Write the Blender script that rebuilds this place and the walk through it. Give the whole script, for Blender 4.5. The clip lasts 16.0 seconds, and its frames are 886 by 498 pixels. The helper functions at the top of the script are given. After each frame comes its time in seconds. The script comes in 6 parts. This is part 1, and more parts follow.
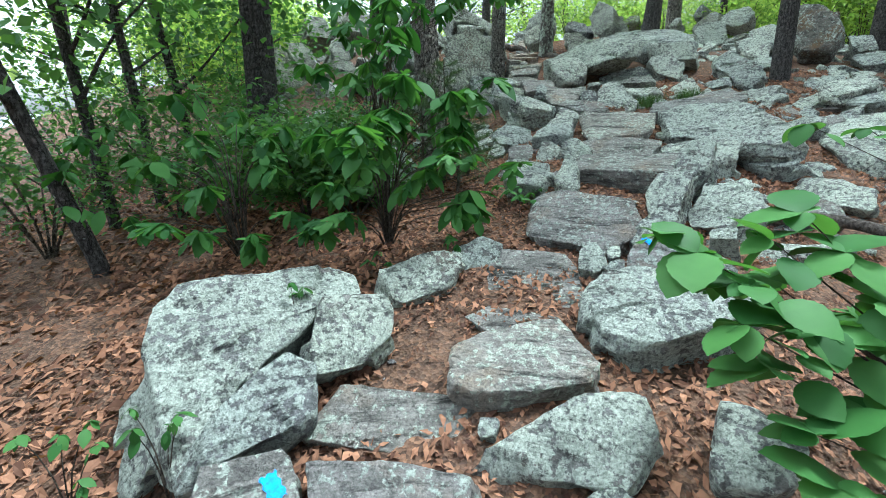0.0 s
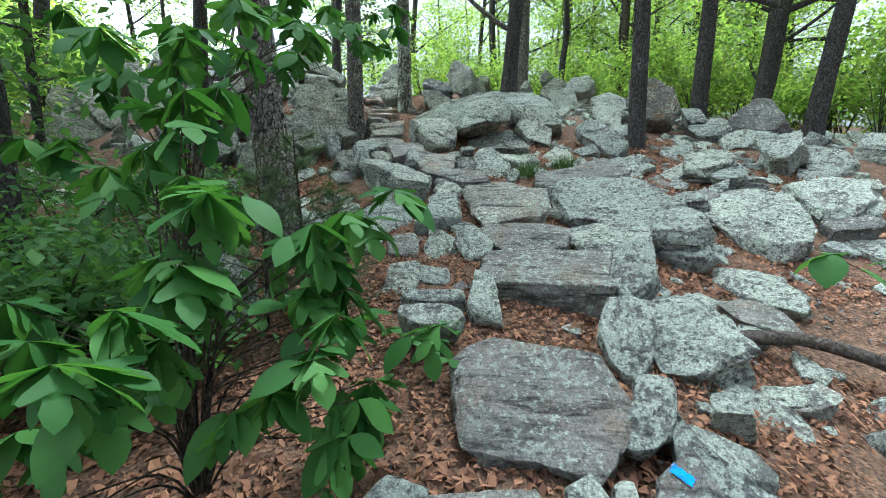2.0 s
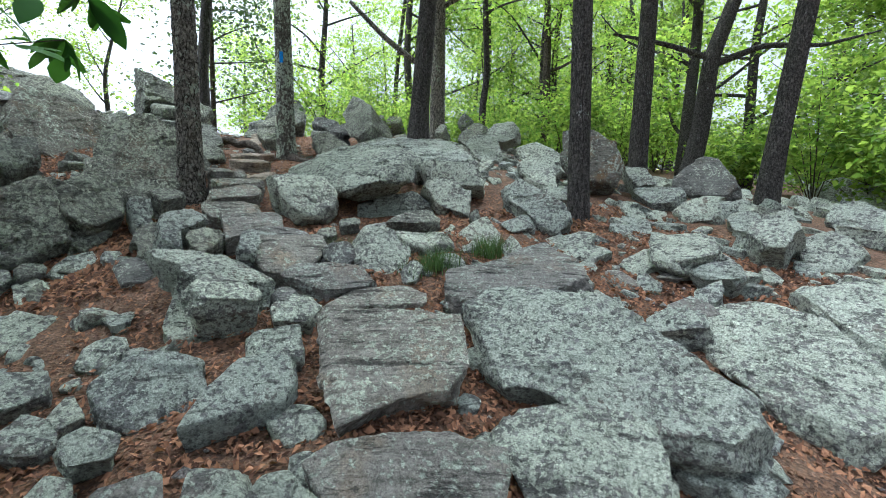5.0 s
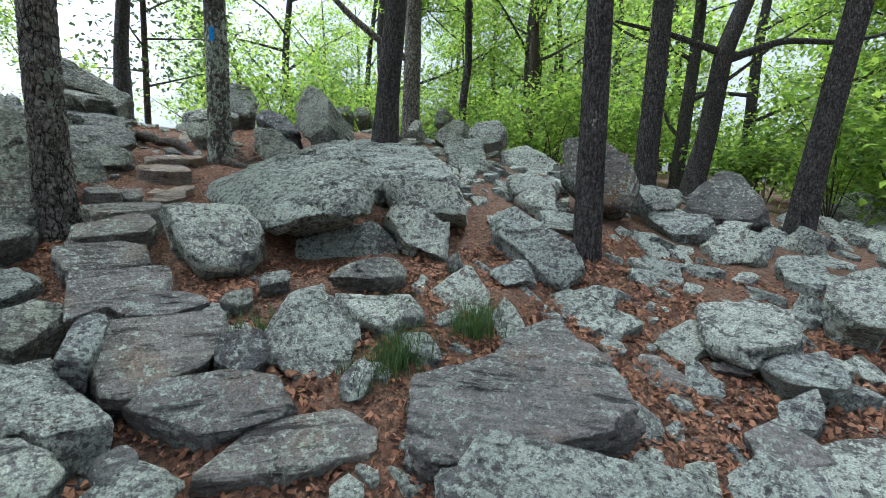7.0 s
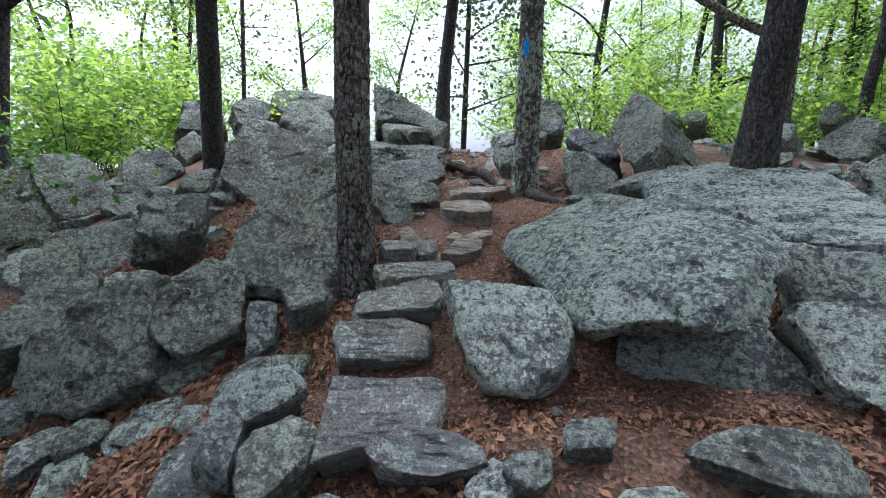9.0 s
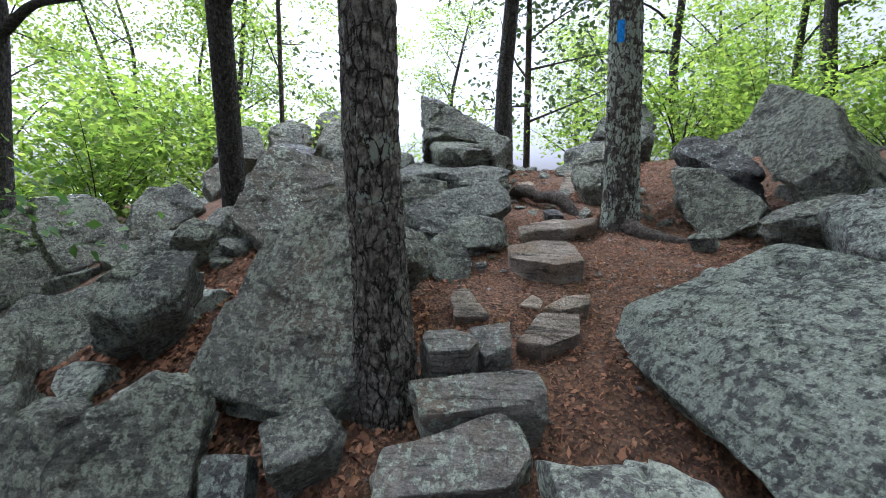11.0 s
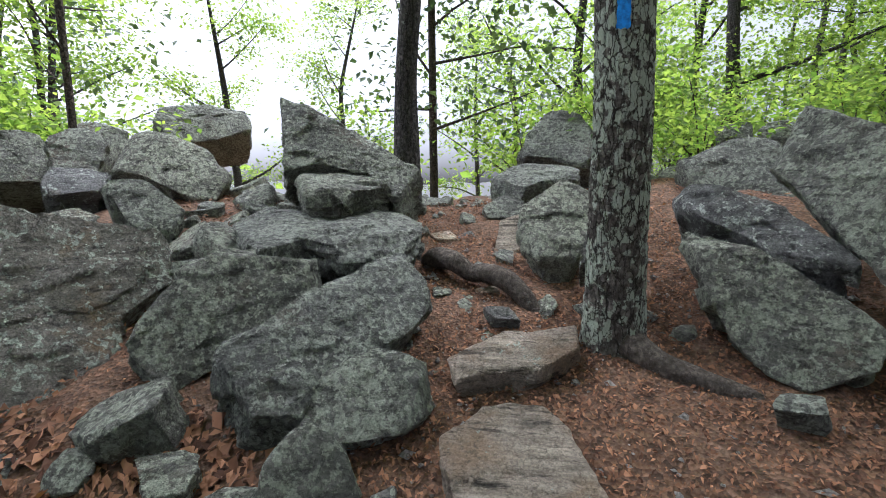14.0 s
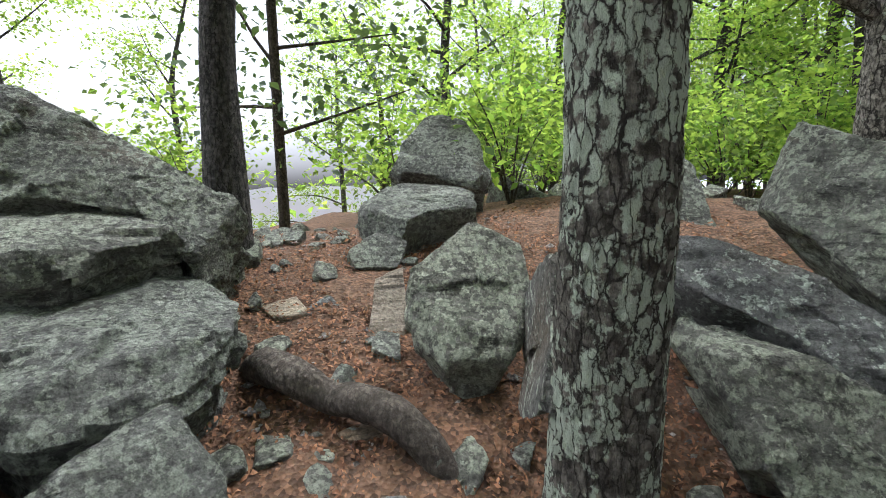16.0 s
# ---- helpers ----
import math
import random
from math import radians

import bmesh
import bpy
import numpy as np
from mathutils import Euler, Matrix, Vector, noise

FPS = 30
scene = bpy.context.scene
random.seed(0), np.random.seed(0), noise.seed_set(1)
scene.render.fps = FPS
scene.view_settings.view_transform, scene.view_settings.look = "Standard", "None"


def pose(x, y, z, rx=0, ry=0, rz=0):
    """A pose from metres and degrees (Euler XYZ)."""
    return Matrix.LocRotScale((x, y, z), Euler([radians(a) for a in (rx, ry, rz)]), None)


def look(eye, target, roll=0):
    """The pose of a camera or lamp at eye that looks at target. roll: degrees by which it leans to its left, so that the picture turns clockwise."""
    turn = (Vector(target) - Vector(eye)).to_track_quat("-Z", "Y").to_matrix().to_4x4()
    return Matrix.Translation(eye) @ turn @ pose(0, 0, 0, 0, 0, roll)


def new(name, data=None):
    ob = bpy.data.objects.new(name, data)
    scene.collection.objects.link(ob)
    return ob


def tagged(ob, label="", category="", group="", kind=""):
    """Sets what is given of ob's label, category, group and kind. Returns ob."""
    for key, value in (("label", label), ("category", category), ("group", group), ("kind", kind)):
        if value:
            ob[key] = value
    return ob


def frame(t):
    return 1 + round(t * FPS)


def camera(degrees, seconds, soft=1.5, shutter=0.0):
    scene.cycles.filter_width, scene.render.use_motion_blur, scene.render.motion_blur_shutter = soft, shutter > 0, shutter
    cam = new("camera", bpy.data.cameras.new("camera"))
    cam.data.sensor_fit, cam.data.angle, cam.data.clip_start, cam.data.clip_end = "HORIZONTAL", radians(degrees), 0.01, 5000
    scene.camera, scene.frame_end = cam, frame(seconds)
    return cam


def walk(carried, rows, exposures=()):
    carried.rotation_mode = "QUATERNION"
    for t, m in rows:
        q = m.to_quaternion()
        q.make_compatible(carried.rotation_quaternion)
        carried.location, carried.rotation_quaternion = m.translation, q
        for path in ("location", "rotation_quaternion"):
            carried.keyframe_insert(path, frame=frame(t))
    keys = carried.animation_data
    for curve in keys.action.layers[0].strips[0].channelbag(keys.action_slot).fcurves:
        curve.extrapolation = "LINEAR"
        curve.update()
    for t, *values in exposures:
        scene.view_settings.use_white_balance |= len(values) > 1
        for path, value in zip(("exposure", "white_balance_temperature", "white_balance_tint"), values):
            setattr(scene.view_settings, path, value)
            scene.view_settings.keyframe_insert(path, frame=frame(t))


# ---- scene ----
cam = camera(87.8, 16.0, soft=0.75)
PATH = [
    (0, (0.039, 0.027, 1.497), (0.025, 1.959, 0.981), -0.2),
    (0.5, (0.035, 0.329, 1.492), (0.088, 2.27, 1.013), 0.0),
    (1, (0.038, 0.684, 1.669), (0.242, 2.631, 1.258), 0.3),
    (1.5, (-0.013, 0.937, 1.754), (0.364, 2.867, 1.387), 0.2),
    (2, (0.026, 1.224, 1.787), (0.618, 3.104, 1.447), -0.1),
    (2.5, (0.071, 1.433, 1.844), (0.87, 3.236, 1.513), -0.7),
    (3, (0.171, 1.624, 1.948), (1.101, 3.363, 1.618), -0.8),
    (3.5, (0.404, 1.821, 2.065), (1.31, 3.583, 1.794), -1.0),
    (4, (0.577, 2.107, 2.072), (1.469, 3.885, 1.864), -0.6),
    (4.5, (0.766, 2.517, 2.165), (1.657, 4.298, 1.973), 1.1),
    (4.7, (0.868, 2.669, 2.165), (1.752, 4.454, 1.978), 0.8),
    (6.8, (1.59, 3.814, 2.58), (2.676, 5.477, 2.349), 1.2),
    (7, (1.599, 3.917, 2.565), (2.586, 5.639, 2.322), 1.8),
    (7.5, (1.623, 4.23, 2.551), (2.213, 6.123, 2.285), 2.6),
    (8, (1.604, 4.561, 2.638), (1.9, 6.523, 2.383), 2.8),
    (8.5, (1.652, 4.868, 2.7), (1.639, 6.851, 2.437), 2.5),
    (9, (1.679, 5.145, 2.874), (1.491, 7.118, 2.606), 2.1),
    (9.5, (1.651, 5.362, 2.913), (1.328, 7.321, 2.678), 1.9),
    (9.7, (1.635, 5.466, 2.901), (1.257, 7.417, 2.681), 1.7),
    (11.8, (1.395, 6.684, 3.18), (0.959, 8.623, 2.961), -0.0),
    (12, (1.375, 6.785, 3.207), (0.957, 8.728, 2.981), -0.1),
    (12.5, (1.304, 7.105, 3.265), (0.902, 9.05, 3.028), -0.1),
    (13, (1.278, 7.406, 3.356), (0.863, 9.347, 3.107), -0.1),
    (13.5, (1.245, 7.657, 3.472), (0.962, 9.62, 3.217), -0.4),
    (14, (1.27, 7.914, 3.531), (1.266, 9.897, 3.272), -0.7),
    (14.5, (1.334, 8.144, 3.643), (1.692, 10.098, 3.411), -0.8),
    (15, (1.463, 8.382, 3.684), (2.144, 10.247, 3.447), -0.7),
    (15.5, (1.441, 8.699, 3.66), (2.125, 10.562, 3.41), -1.2),
    (16, (1.389, 9.051, 3.705), (1.941, 10.956, 3.451), -1.1),
]
walk(cam, [(t, look(eye, target, roll)) for t, eye, target, roll in PATH], exposures=[(0.0, 2.55, 5300, 0.0), (3.0, 2.5, 5450, 4.0), (5.0, 2.36, 5500, 7.0), (7.0, 2.2, 5400, 11.0), (9.0, 2.15, 5200, 17.0), (12.5, 2.08, 5600, 18.0), (14.5, 2.1, 5700, 15.0), (16.0, 2.32, 5850, 13.0)])

# ---- light ----
SUN_UP, SUN_TURN = 62, -60
world = bpy.data.worlds.new("overcast_sky")
scene.world = world
world.use_nodes = True
sky = world.node_tree.nodes.new("ShaderNodeTexSky")
sky.sky_type, sky.sun_disc = "NISHITA", False
sky.sun_elevation, sky.sun_rotation = radians(SUN_UP), radians(SUN_TURN)
sky.air_density, sky.dust_density, sky.ozone_density = 0.7, 6.0, 0.3
back = world.node_tree.nodes["Background"]
back.inputs["Strength"].default_value = 0.08
cloud = world.node_tree.nodes.new("ShaderNodeHueSaturation")
cloud.inputs["Saturation"].default_value = 0.18
world.node_tree.links.new(sky.outputs[0], cloud.inputs["Color"])
world.node_tree.links.new(cloud.outputs[0], back.inputs["Color"])
sun_data = bpy.data.lights.new("sun", "SUN")
sun_data.energy, sun_data.angle, sun_data.color = 1.5, radians(14), (1.0, 0.97, 0.92)
sun = new("sun", sun_data)
sun.matrix_world = pose(0, 0, 20, 90 - SUN_UP, 0, SUN_TURN + 180)


# ---- materials ----
def shader(name, rough=0.9):
    m = bpy.data.materials.new(name)
    m.use_nodes = True
    t = m.node_tree
    b = t.nodes["Principled BSDF"]
    b.inputs["Roughness"].default_value = rough
    b.inputs["Specular IOR Level"].default_value = 0.25
    return m, t, b


def node(t, kind, **put):
    n = t.nodes.new(kind)
    for key, value in put.items():
        n.inputs[key.replace("_", " ")].default_value = value
    return n


def ramp(t, fac, *stops):
    r = t.nodes.new("ShaderNodeValToRGB")
    while len(r.color_ramp.elements) < len(stops):
        r.color_ramp.elements.new(0.5)
    for e, (p, c) in zip(r.color_ramp.elements, stops):
        e.position, e.color = p, (*c, 1) if len(c) == 3 else c
    t.links.new(fac, r.inputs[0])
    return r.outputs[0]


def blend(t, fac, a, b, how="MIX"):
    m = t.nodes.new("ShaderNodeMix")
    m.data_type, m.blend_type = "RGBA", how
    for sock, v in ((m.inputs[0], fac), (m.inputs[6], a), (m.inputs[7], b)):
        if isinstance(v, (int, float)):
            sock.default_value = v
        elif isinstance(v, tuple):
            sock.default_value = (*v, 1)
        else:
            t.links.new(v, sock)
    return m.outputs[2]


def spread(t):
    """Object coordinates, shifted for each object by its random number."""
    co, info, vec = t.nodes.new("ShaderNodeTexCoord"), t.nodes.new("ShaderNodeObjectInfo"), t.nodes.new("ShaderNodeVectorMath")
    vec.operation = "MULTIPLY_ADD"
    vec.inputs[1].default_value = (1, 1, 1)
    mul = t.nodes.new("ShaderNodeMath")
    mul.operation, mul.inputs[1].default_value = "MULTIPLY", 40.0
    t.links.new(info.outputs["Random"], mul.inputs[0])
    t.links.new(co.outputs["Object"], vec.inputs[0])
    t.links.new(mul.outputs[0], vec.inputs[2])
    return vec.outputs[0], info.outputs["Random"]


def noise_of(t, vec, scale, detail=8.0, rough=0.6, stretch=None):
    n = node(t, "ShaderNodeTexNoise", Scale=scale, Detail=detail, Roughness=rough)
    if stretch:
        m = t.nodes.new("ShaderNodeMapping")
        m.inputs["Scale"].default_value = stretch
        t.links.new(vec, m.inputs[0])
        vec = m.outputs[0]
    t.links.new(vec, n.inputs["Vector"])
    return n.outputs["Fac"]


def bumped(t, b, heights):
    last = None
    for height, strength, distance in heights:
        n = node(t, "ShaderNodeBump", Strength=strength, Distance=distance)
        t.links.new(height, n.inputs["Height"])
        if last:
            t.links.new(last, n.inputs["Normal"])
        last = n.outputs[0]
    t.links.new(last, b.inputs["Normal"])


def rock(name, dark, light, crust, cover, warm=(0.2, 0.15, 0.1), warmth=0.15, seam=0.55):
    """Schist with a crust of lichen; cover is the share of the face that it takes."""
    m, t, b = shader(name, 0.92)
    v, rnd = spread(t)
    grain = noise_of(t, v, 7, 10, 0.65)
    layers = noise_of(t, v, 5, 8, 0.65, (7.0, 1.0, 9.0))
    fine = noise_of(t, v, 60, 6, 0.7)
    col = ramp(t, grain, (0.3, dark), (0.7, light))
    col = blend(t, ramp(t, layers, (0.42, (0, 0, 0)), (0.66, (0.75,) * 3)), col, tuple(c * 1.25 for c in light))
    col = blend(t, ramp(t, noise_of(t, v, 2.3, 5), (0.55, (0, 0, 0)), (0.7, (warmth * 3,) * 3)), col, warm)
    blot = noise_of(t, v, 32, 9, 0.66)
    broad = noise_of(t, v, 3.5, 4)
    both = blend(t, 0.28, blot, broad)
    at = 0.62 - 0.24 * cover
    mask = ramp(t, both, (at, (0, 0, 0)), (at + 0.025, (1, 1, 1)))
    tone = ramp(t, noise_of(t, v, 30, 6, 0.7), (0.3, tuple(c * 0.72 for c in crust)), (0.68, crust))
    col = blend(t, mask, col, tone)
    speck = noise_of(t, v, 46, 9, 0.75)
    spots = ramp(t, speck, (0.53, (0, 0, 0)), (0.6, (0.65,) * 3))
    col = blend(t, spots, col, tuple(c * 0.35 for c in light))
    strata = noise_of(t, v, 13, 7, 0.7, (1.0, 0.16, 1.3))
    seams = ramp(t, strata, (0.36, (0.25,) * 3), (0.43, (1, 1, 1)), (0.56, (1, 1, 1)), (0.66, (1.3,) * 3))
    col = blend(t, seam, col, blend(t, 1.0, col, seams, "MULTIPLY"))
    wob = node(t, "ShaderNodeTexNoise", Scale=5.0, Detail=5.0)
    t.links.new(v, wob.inputs["Vector"])
    off = t.nodes.new("ShaderNodeVectorMath")
    off.operation = "MULTIPLY_ADD"
    off.inputs[1].default_value = (0.35, 0.35, 0.35)
    t.links.new(wob.outputs["Color"], off.inputs[0])
    t.links.new(v, off.inputs[2])
    vor = node(t, "ShaderNodeTexVoronoi", Scale=6.0)
    vor.feature = "DISTANCE_TO_EDGE"
    t.links.new(off.outputs[0], vor.inputs["Vector"])
    split = ramp(t, vor.outputs["Distance"], (0.0, (0.22,) * 3), (0.022, (1, 1, 1)))
    col = blend(t, 0.4, col, blend(t, 1.0, col, split, "MULTIPLY"))
    salt = ramp(t, noise_of(t, v, 95, 7, 0.75), (0.36, (0.42,) * 3), (0.5, (1.05,) * 3), (0.64, (1.6,) * 3))
    col = blend(t, 0.85 - 0.35 * seam, col, blend(t, 1.0, col, salt, "MULTIPLY"))
    pits = ramp(t, noise_of(t, v, 27, 9, 0.72, (1.0, 0.62 - 0.5 * seam, 1.2)), (0.36, (0.3,) * 3), (0.44, (1, 1, 1)), (0.58, (1, 1, 1)), (0.66, (1.35,) * 3))
    col = blend(t, 0.9, col, blend(t, 1.0, col, pits, "MULTIPLY"))
    hue = ramp(t, rnd, (0, (0.8, 0.8, 0.82)), (1, (1.12, 1.1, 1.05)))
    col = blend(t, 1.0, col, hue, "MULTIPLY")
    t.links.new(col, b.inputs["Base Color"])
    bumped(t, b, ((grain, 0.8, 0.03), (strata, 1.0, 0.03), (split, 0.8, 0.012), (layers, 1.0, 0.02), (blot, 1.0, 0.02), (mask, 0.6, 0.006), (pits, 0.8, 0.01), (fine, 1.0, 0.02)))
    return m


CRUST = (0.5, 0.55, 0.47)
ROCKS = {
    "G": rock("lichen_schist", (0.075, 0.078, 0.075), (0.26, 0.265, 0.25), CRUST, 0.66),
    "A": rock("lichen_schist_capstone", (0.055, 0.06, 0.055), (0.19, 0.2, 0.185), (0.43, 0.48, 0.39), 0.64),
    "H": rock("mossy_schist", (0.07, 0.072, 0.064), (0.2, 0.202, 0.18), (0.36, 0.39, 0.318), 0.54),
    "P": rock("worn_schist", (0.11, 0.105, 0.096), (0.31, 0.297, 0.268), CRUST, 0.36, (0.3, 0.24, 0.18), 0.3, 0.95),
    # less lichen and a darker tone: shade is painted into this copy's colour
    "D": rock("painted_shade_schist", (0.08, 0.082, 0.078), (0.2, 0.2, 0.19), CRUST, 0.3),
    "T": rock("tan_schist", (0.17, 0.145, 0.115), (0.42, 0.36, 0.285), CRUST, 0.08, (0.3, 0.22, 0.15), 0.4, 0.95),
    "B": rock("rusty_schist", (0.1, 0.094, 0.082), (0.24, 0.225, 0.195), CRUST, 0.42, (0.21, 0.145, 0.085), 0.5),
}


def soil():
    m, t, b = shader("forest_soil", 0.95)
    co = t.nodes.new("ShaderNodeTexCoord")
    v = co.outputs["Object"]
    n1, n2, n3 = noise_of(t, v, 1.3, 5), noise_of(t, v, 14, 10, 0.7), noise_of(t, v, 70, 6, 0.75)
    vor = node(t, "ShaderNodeTexVoronoi", Scale=62.0)
    t.links.new(v, vor.inputs["Vector"])
    col = ramp(t, n2, (0.3, (0.03, 0.02, 0.014)), (0.52, (0.11, 0.07, 0.046)), (0.75, (0.25, 0.17, 0.12)))
    leafy = ramp(t, vor.outputs["Color"], (0.2, (0.04, 0.022, 0.015)), (0.55, (0.15, 0.078, 0.046)), (0.85, (0.3, 0.16, 0.09)))
    col = blend(t, ramp(t, n1, (0.35, (0.2,) * 3), (0.65, (0.6,) * 3)), col, leafy)
    t.links.new(col, b.inputs["Base Color"])
    bumped(t, b, ((n2, 0.8, 0.03), (vor.outputs["Distance"], 0.6, 0.02), (n3, 0.6, 0.006)))
    return m


def leafage(name, one, two, through_light=0.45, rough=0.5, island=True):
    """Leaves: two tones, light let through from behind."""
    m, t, b = shader(name, rough)
    b.inputs["Specular IOR Level"].default_value = 0.15
    if island:
        rnd = t.nodes.new("ShaderNodeNewGeometry").outputs["Random Per Island"]
    else:
        rnd = t.nodes.new("ShaderNodeObjectInfo").outputs["Random"]
    col = ramp(t, rnd, (0, one), (1, two))
    co = t.nodes.new("ShaderNodeTexCoord")
    col = blend(t, ramp(t, noise_of(t, co.outputs["Object"], 9, 4), (0.35, (0, 0, 0)), (0.8, (0.4,) * 3)), col, tuple(c * 0.6 for c in one))
    t.links.new(col, b.inputs["Base Color"])
    if through_light:
        tr, mix = t.nodes.new("ShaderNodeBsdfTranslucent"), t.nodes.new("ShaderNodeMixShader")
        gold = blend(t, 1.0, col, (1.5, 1.45, 0.7), "MULTIPLY")
        t.links.new(gold, tr.inputs["Color"])
        mix.inputs[0].default_value = through_light
        t.links.new(b.outputs[0], mix.inputs[1])
        t.links.new(tr.outputs[0], mix.inputs[2])
        t.links.new(mix.outputs[0], t.nodes["Material Output"].inputs["Surface"])
    return m


def bark(name, dark, light, crust, cover, plate=38.0, deep=0.5, long=0.2, wave=(2.2, 7.0)):
    m, t, b = shader(name, 0.95)
    v, rnd = spread(t)
    ridges = noise_of(t, v, 30, 10, 0.7, (1.0, 1.0, 0.16))
    fine = noise_of(t, v, 110, 6, 0.7, (1.0, 1.0, 0.4))
    flakes = noise_of(t, v, 55, 5, 0.6, (1.0, 1.0, 0.5))
    warp = node(t, "ShaderNodeTexNoise", Scale=plate * 0.4, Detail=6.0, Roughness=0.65)
    t.links.new(v, warp.inputs["Vector"])
    add = t.nodes.new("ShaderNodeVectorMath")
    add.operation = "MULTIPLY_ADD"
    add.inputs[1].default_value = (wave[0] / plate, wave[0] / plate, wave[1] / plate)
    t.links.new(warp.outputs["Color"], add.inputs[0])
    t.links.new(v, add.inputs[2])
    mp = t.nodes.new("ShaderNodeMapping")
    mp.inputs["Scale"].default_value = (1.0, 1.0, long)
    t.links.new(add.outputs[0], mp.inputs[0])
    vor = node(t, "ShaderNodeTexVoronoi", Scale=plate)
    vor.feature = "DISTANCE_TO_EDGE"
    t.links.new(mp.outputs[0], vor.inputs["Vector"])
    worn = blend(t, 0.22, vor.outputs["Distance"], ridges)
    crack = ramp(t, worn, (0.118, (0, 0, 0)), (0.168, (1, 1, 1)))
    col = ramp(t, flakes, (0.38, dark), (0.58, light))
    scaly = ramp(t, noise_of(t, v, 24, 7, 0.68, (1.0, 1.0, 1.9)), (0.4, (0.6,) * 3), (0.52, (1, 1, 1)), (0.62, (1.3,) * 3))
    col = blend(t, 1.0, col, scaly, "MULTIPLY")
    col = blend(t, crack, tuple(c * deep for c in dark), col)
    at = 0.66 - 0.3 * cover
    mask = ramp(t, blend(t, 0.4, noise_of(t, v, 21, 8, 0.62), noise_of(t, v, 4, 3)), (at, (0, 0, 0)), (at + 0.03, (1, 1, 1)))
    mask = blend(t, 1.0, mask, crack, "MULTIPLY")
    col = blend(t, mask, col, crust)
    t.links.new(col, b.inputs["Base Color"])
    bumped(t, b, ((crack, 1.0, 0.025), (scaly, 0.9, 0.012), (ridges, 0.9, 0.03), (flakes, 0.7, 0.01), (fine, 0.7, 0.005)))
    return m


SOIL = soil()
BARK_PINE = bark("plated_bark", (0.075, 0.067, 0.057), (0.28, 0.258, 0.22), (0.35, 0.39, 0.32), 0.26, 25.0, 0.3, 0.42, (1.5, 3.0))
BARK_ROOT = bark("root_bark", (0.08, 0.066, 0.055), (0.17, 0.145, 0.12), (0.26, 0.28, 0.24), 0.12, 60.0, 1.0)
BARK_OAK = bark("lichened_bark", (0.075, 0.066, 0.056), (0.19, 0.175, 0.15), (0.42, 0.47, 0.38), 0.56, 36.0, 0.45, 0.32, (1.6, 3.2))
BARK_DARK = bark("dark_bark", (0.035, 0.033, 0.03), (0.11, 0.1, 0.092), (0.24, 0.26, 0.23), 0.12)
TWIG = bark("twig_bark", (0.05, 0.04, 0.03), (0.12, 0.1, 0.075), (0.2, 0.2, 0.17), 0.05)
GREEN_SUN = leafage("canopy_leaves", (0.1, 0.19, 0.05), (0.27, 0.37, 0.11), 0.7)
GREEN_DEEP = leafage("understorey_leaves", (0.045, 0.11, 0.035), (0.1, 0.2, 0.06), 0.45)
GREEN_BLUE = leafage("pine_needles", (0.05, 0.09, 0.05), (0.1, 0.15, 0.08), 0.3)
SASSAFRAS = leafage("sassafras_leaf", (0.028, 0.092, 0.02), (0.08, 0.195, 0.042), 0.35, 0.55, False)
VIBURNUM = leafage("broad_leaf", (0.035, 0.11, 0.025), (0.085, 0.2, 0.05), 0.35, 0.55, False)
GRASS = leafage("grass_blade", (0.04, 0.08, 0.025), (0.09, 0.15, 0.05), 0.3)
LITTER = leafage("dry_leaves", (0.055, 0.026, 0.017), (0.37, 0.19, 0.108), 0.1, 0.75)
PEBBLE = rock("pebble_stone", (0.16, 0.15, 0.14), (0.36, 0.34, 0.31), CRUST, 0.12)
m, t, b = shader("blue_paint", 0.6)
t.links.new(ramp(t, noise_of(t, t.nodes.new("ShaderNodeTexCoord").outputs["Object"], 60, 6), (0.35, (0.01, 0.12, 0.42)), (0.6, (0.02, 0.26, 0.75))), b.inputs["Base Color"])
BLUE = m
# far hills: the air's pale blue haze is painted into the base colour
m, t, b = shader("haze_painted_woods", 1.0)
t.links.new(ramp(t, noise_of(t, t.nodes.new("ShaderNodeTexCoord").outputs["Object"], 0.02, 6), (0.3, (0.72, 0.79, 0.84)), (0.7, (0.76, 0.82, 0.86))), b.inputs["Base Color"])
PAINTED_HAZE = m


# ---- ground ----
BUMPS = (
    (0.00, 0.05, 0.03, -0.03, 0.04, 0.08, 0.03, 0.00, -0.00),
    (-0.03, -0.03, -0.02, 0.02, -0.06, 0.03, 0.00, -0.01, -0.00),
    (-0.08, -0.10, -0.04, 0.17, -0.21, -0.04, -0.04, -0.03, 0.00),
    (-0.19, -0.01, 0.05, 0.10, -0.17, 0.25, 0.17, 0.03, 0.05),
    (-0.33, -0.09, -0.25, 0.07, -0.07, -0.02, 0.15, 0.08, 0.16),
    (-0.29, -0.07, -0.29, 0.02, 0.10, -0.06, 0.10, 0.02, 0.16),
    (-0.24, -0.01, 0.18, 0.05, 0.10, 0.23, 0.11, 0.01, 0.06),
    (-0.18, -0.01, 0.02, -0.12, -0.02, 0.11, 0.07, 0.06, 0.03),
    (-0.16, 0.30, 0.29, 0.06, 0.09, 0.18, 0.09, 0.01, -0.01),
    (-0.40, -0.05, 0.05, 0.05, 0.14, 0.17, -0.10, -0.14, -0.06),
    (-0.07, 0.03, -0.24, -0.29, -0.18, -0.04, -0.12, -0.11, -0.04),
)


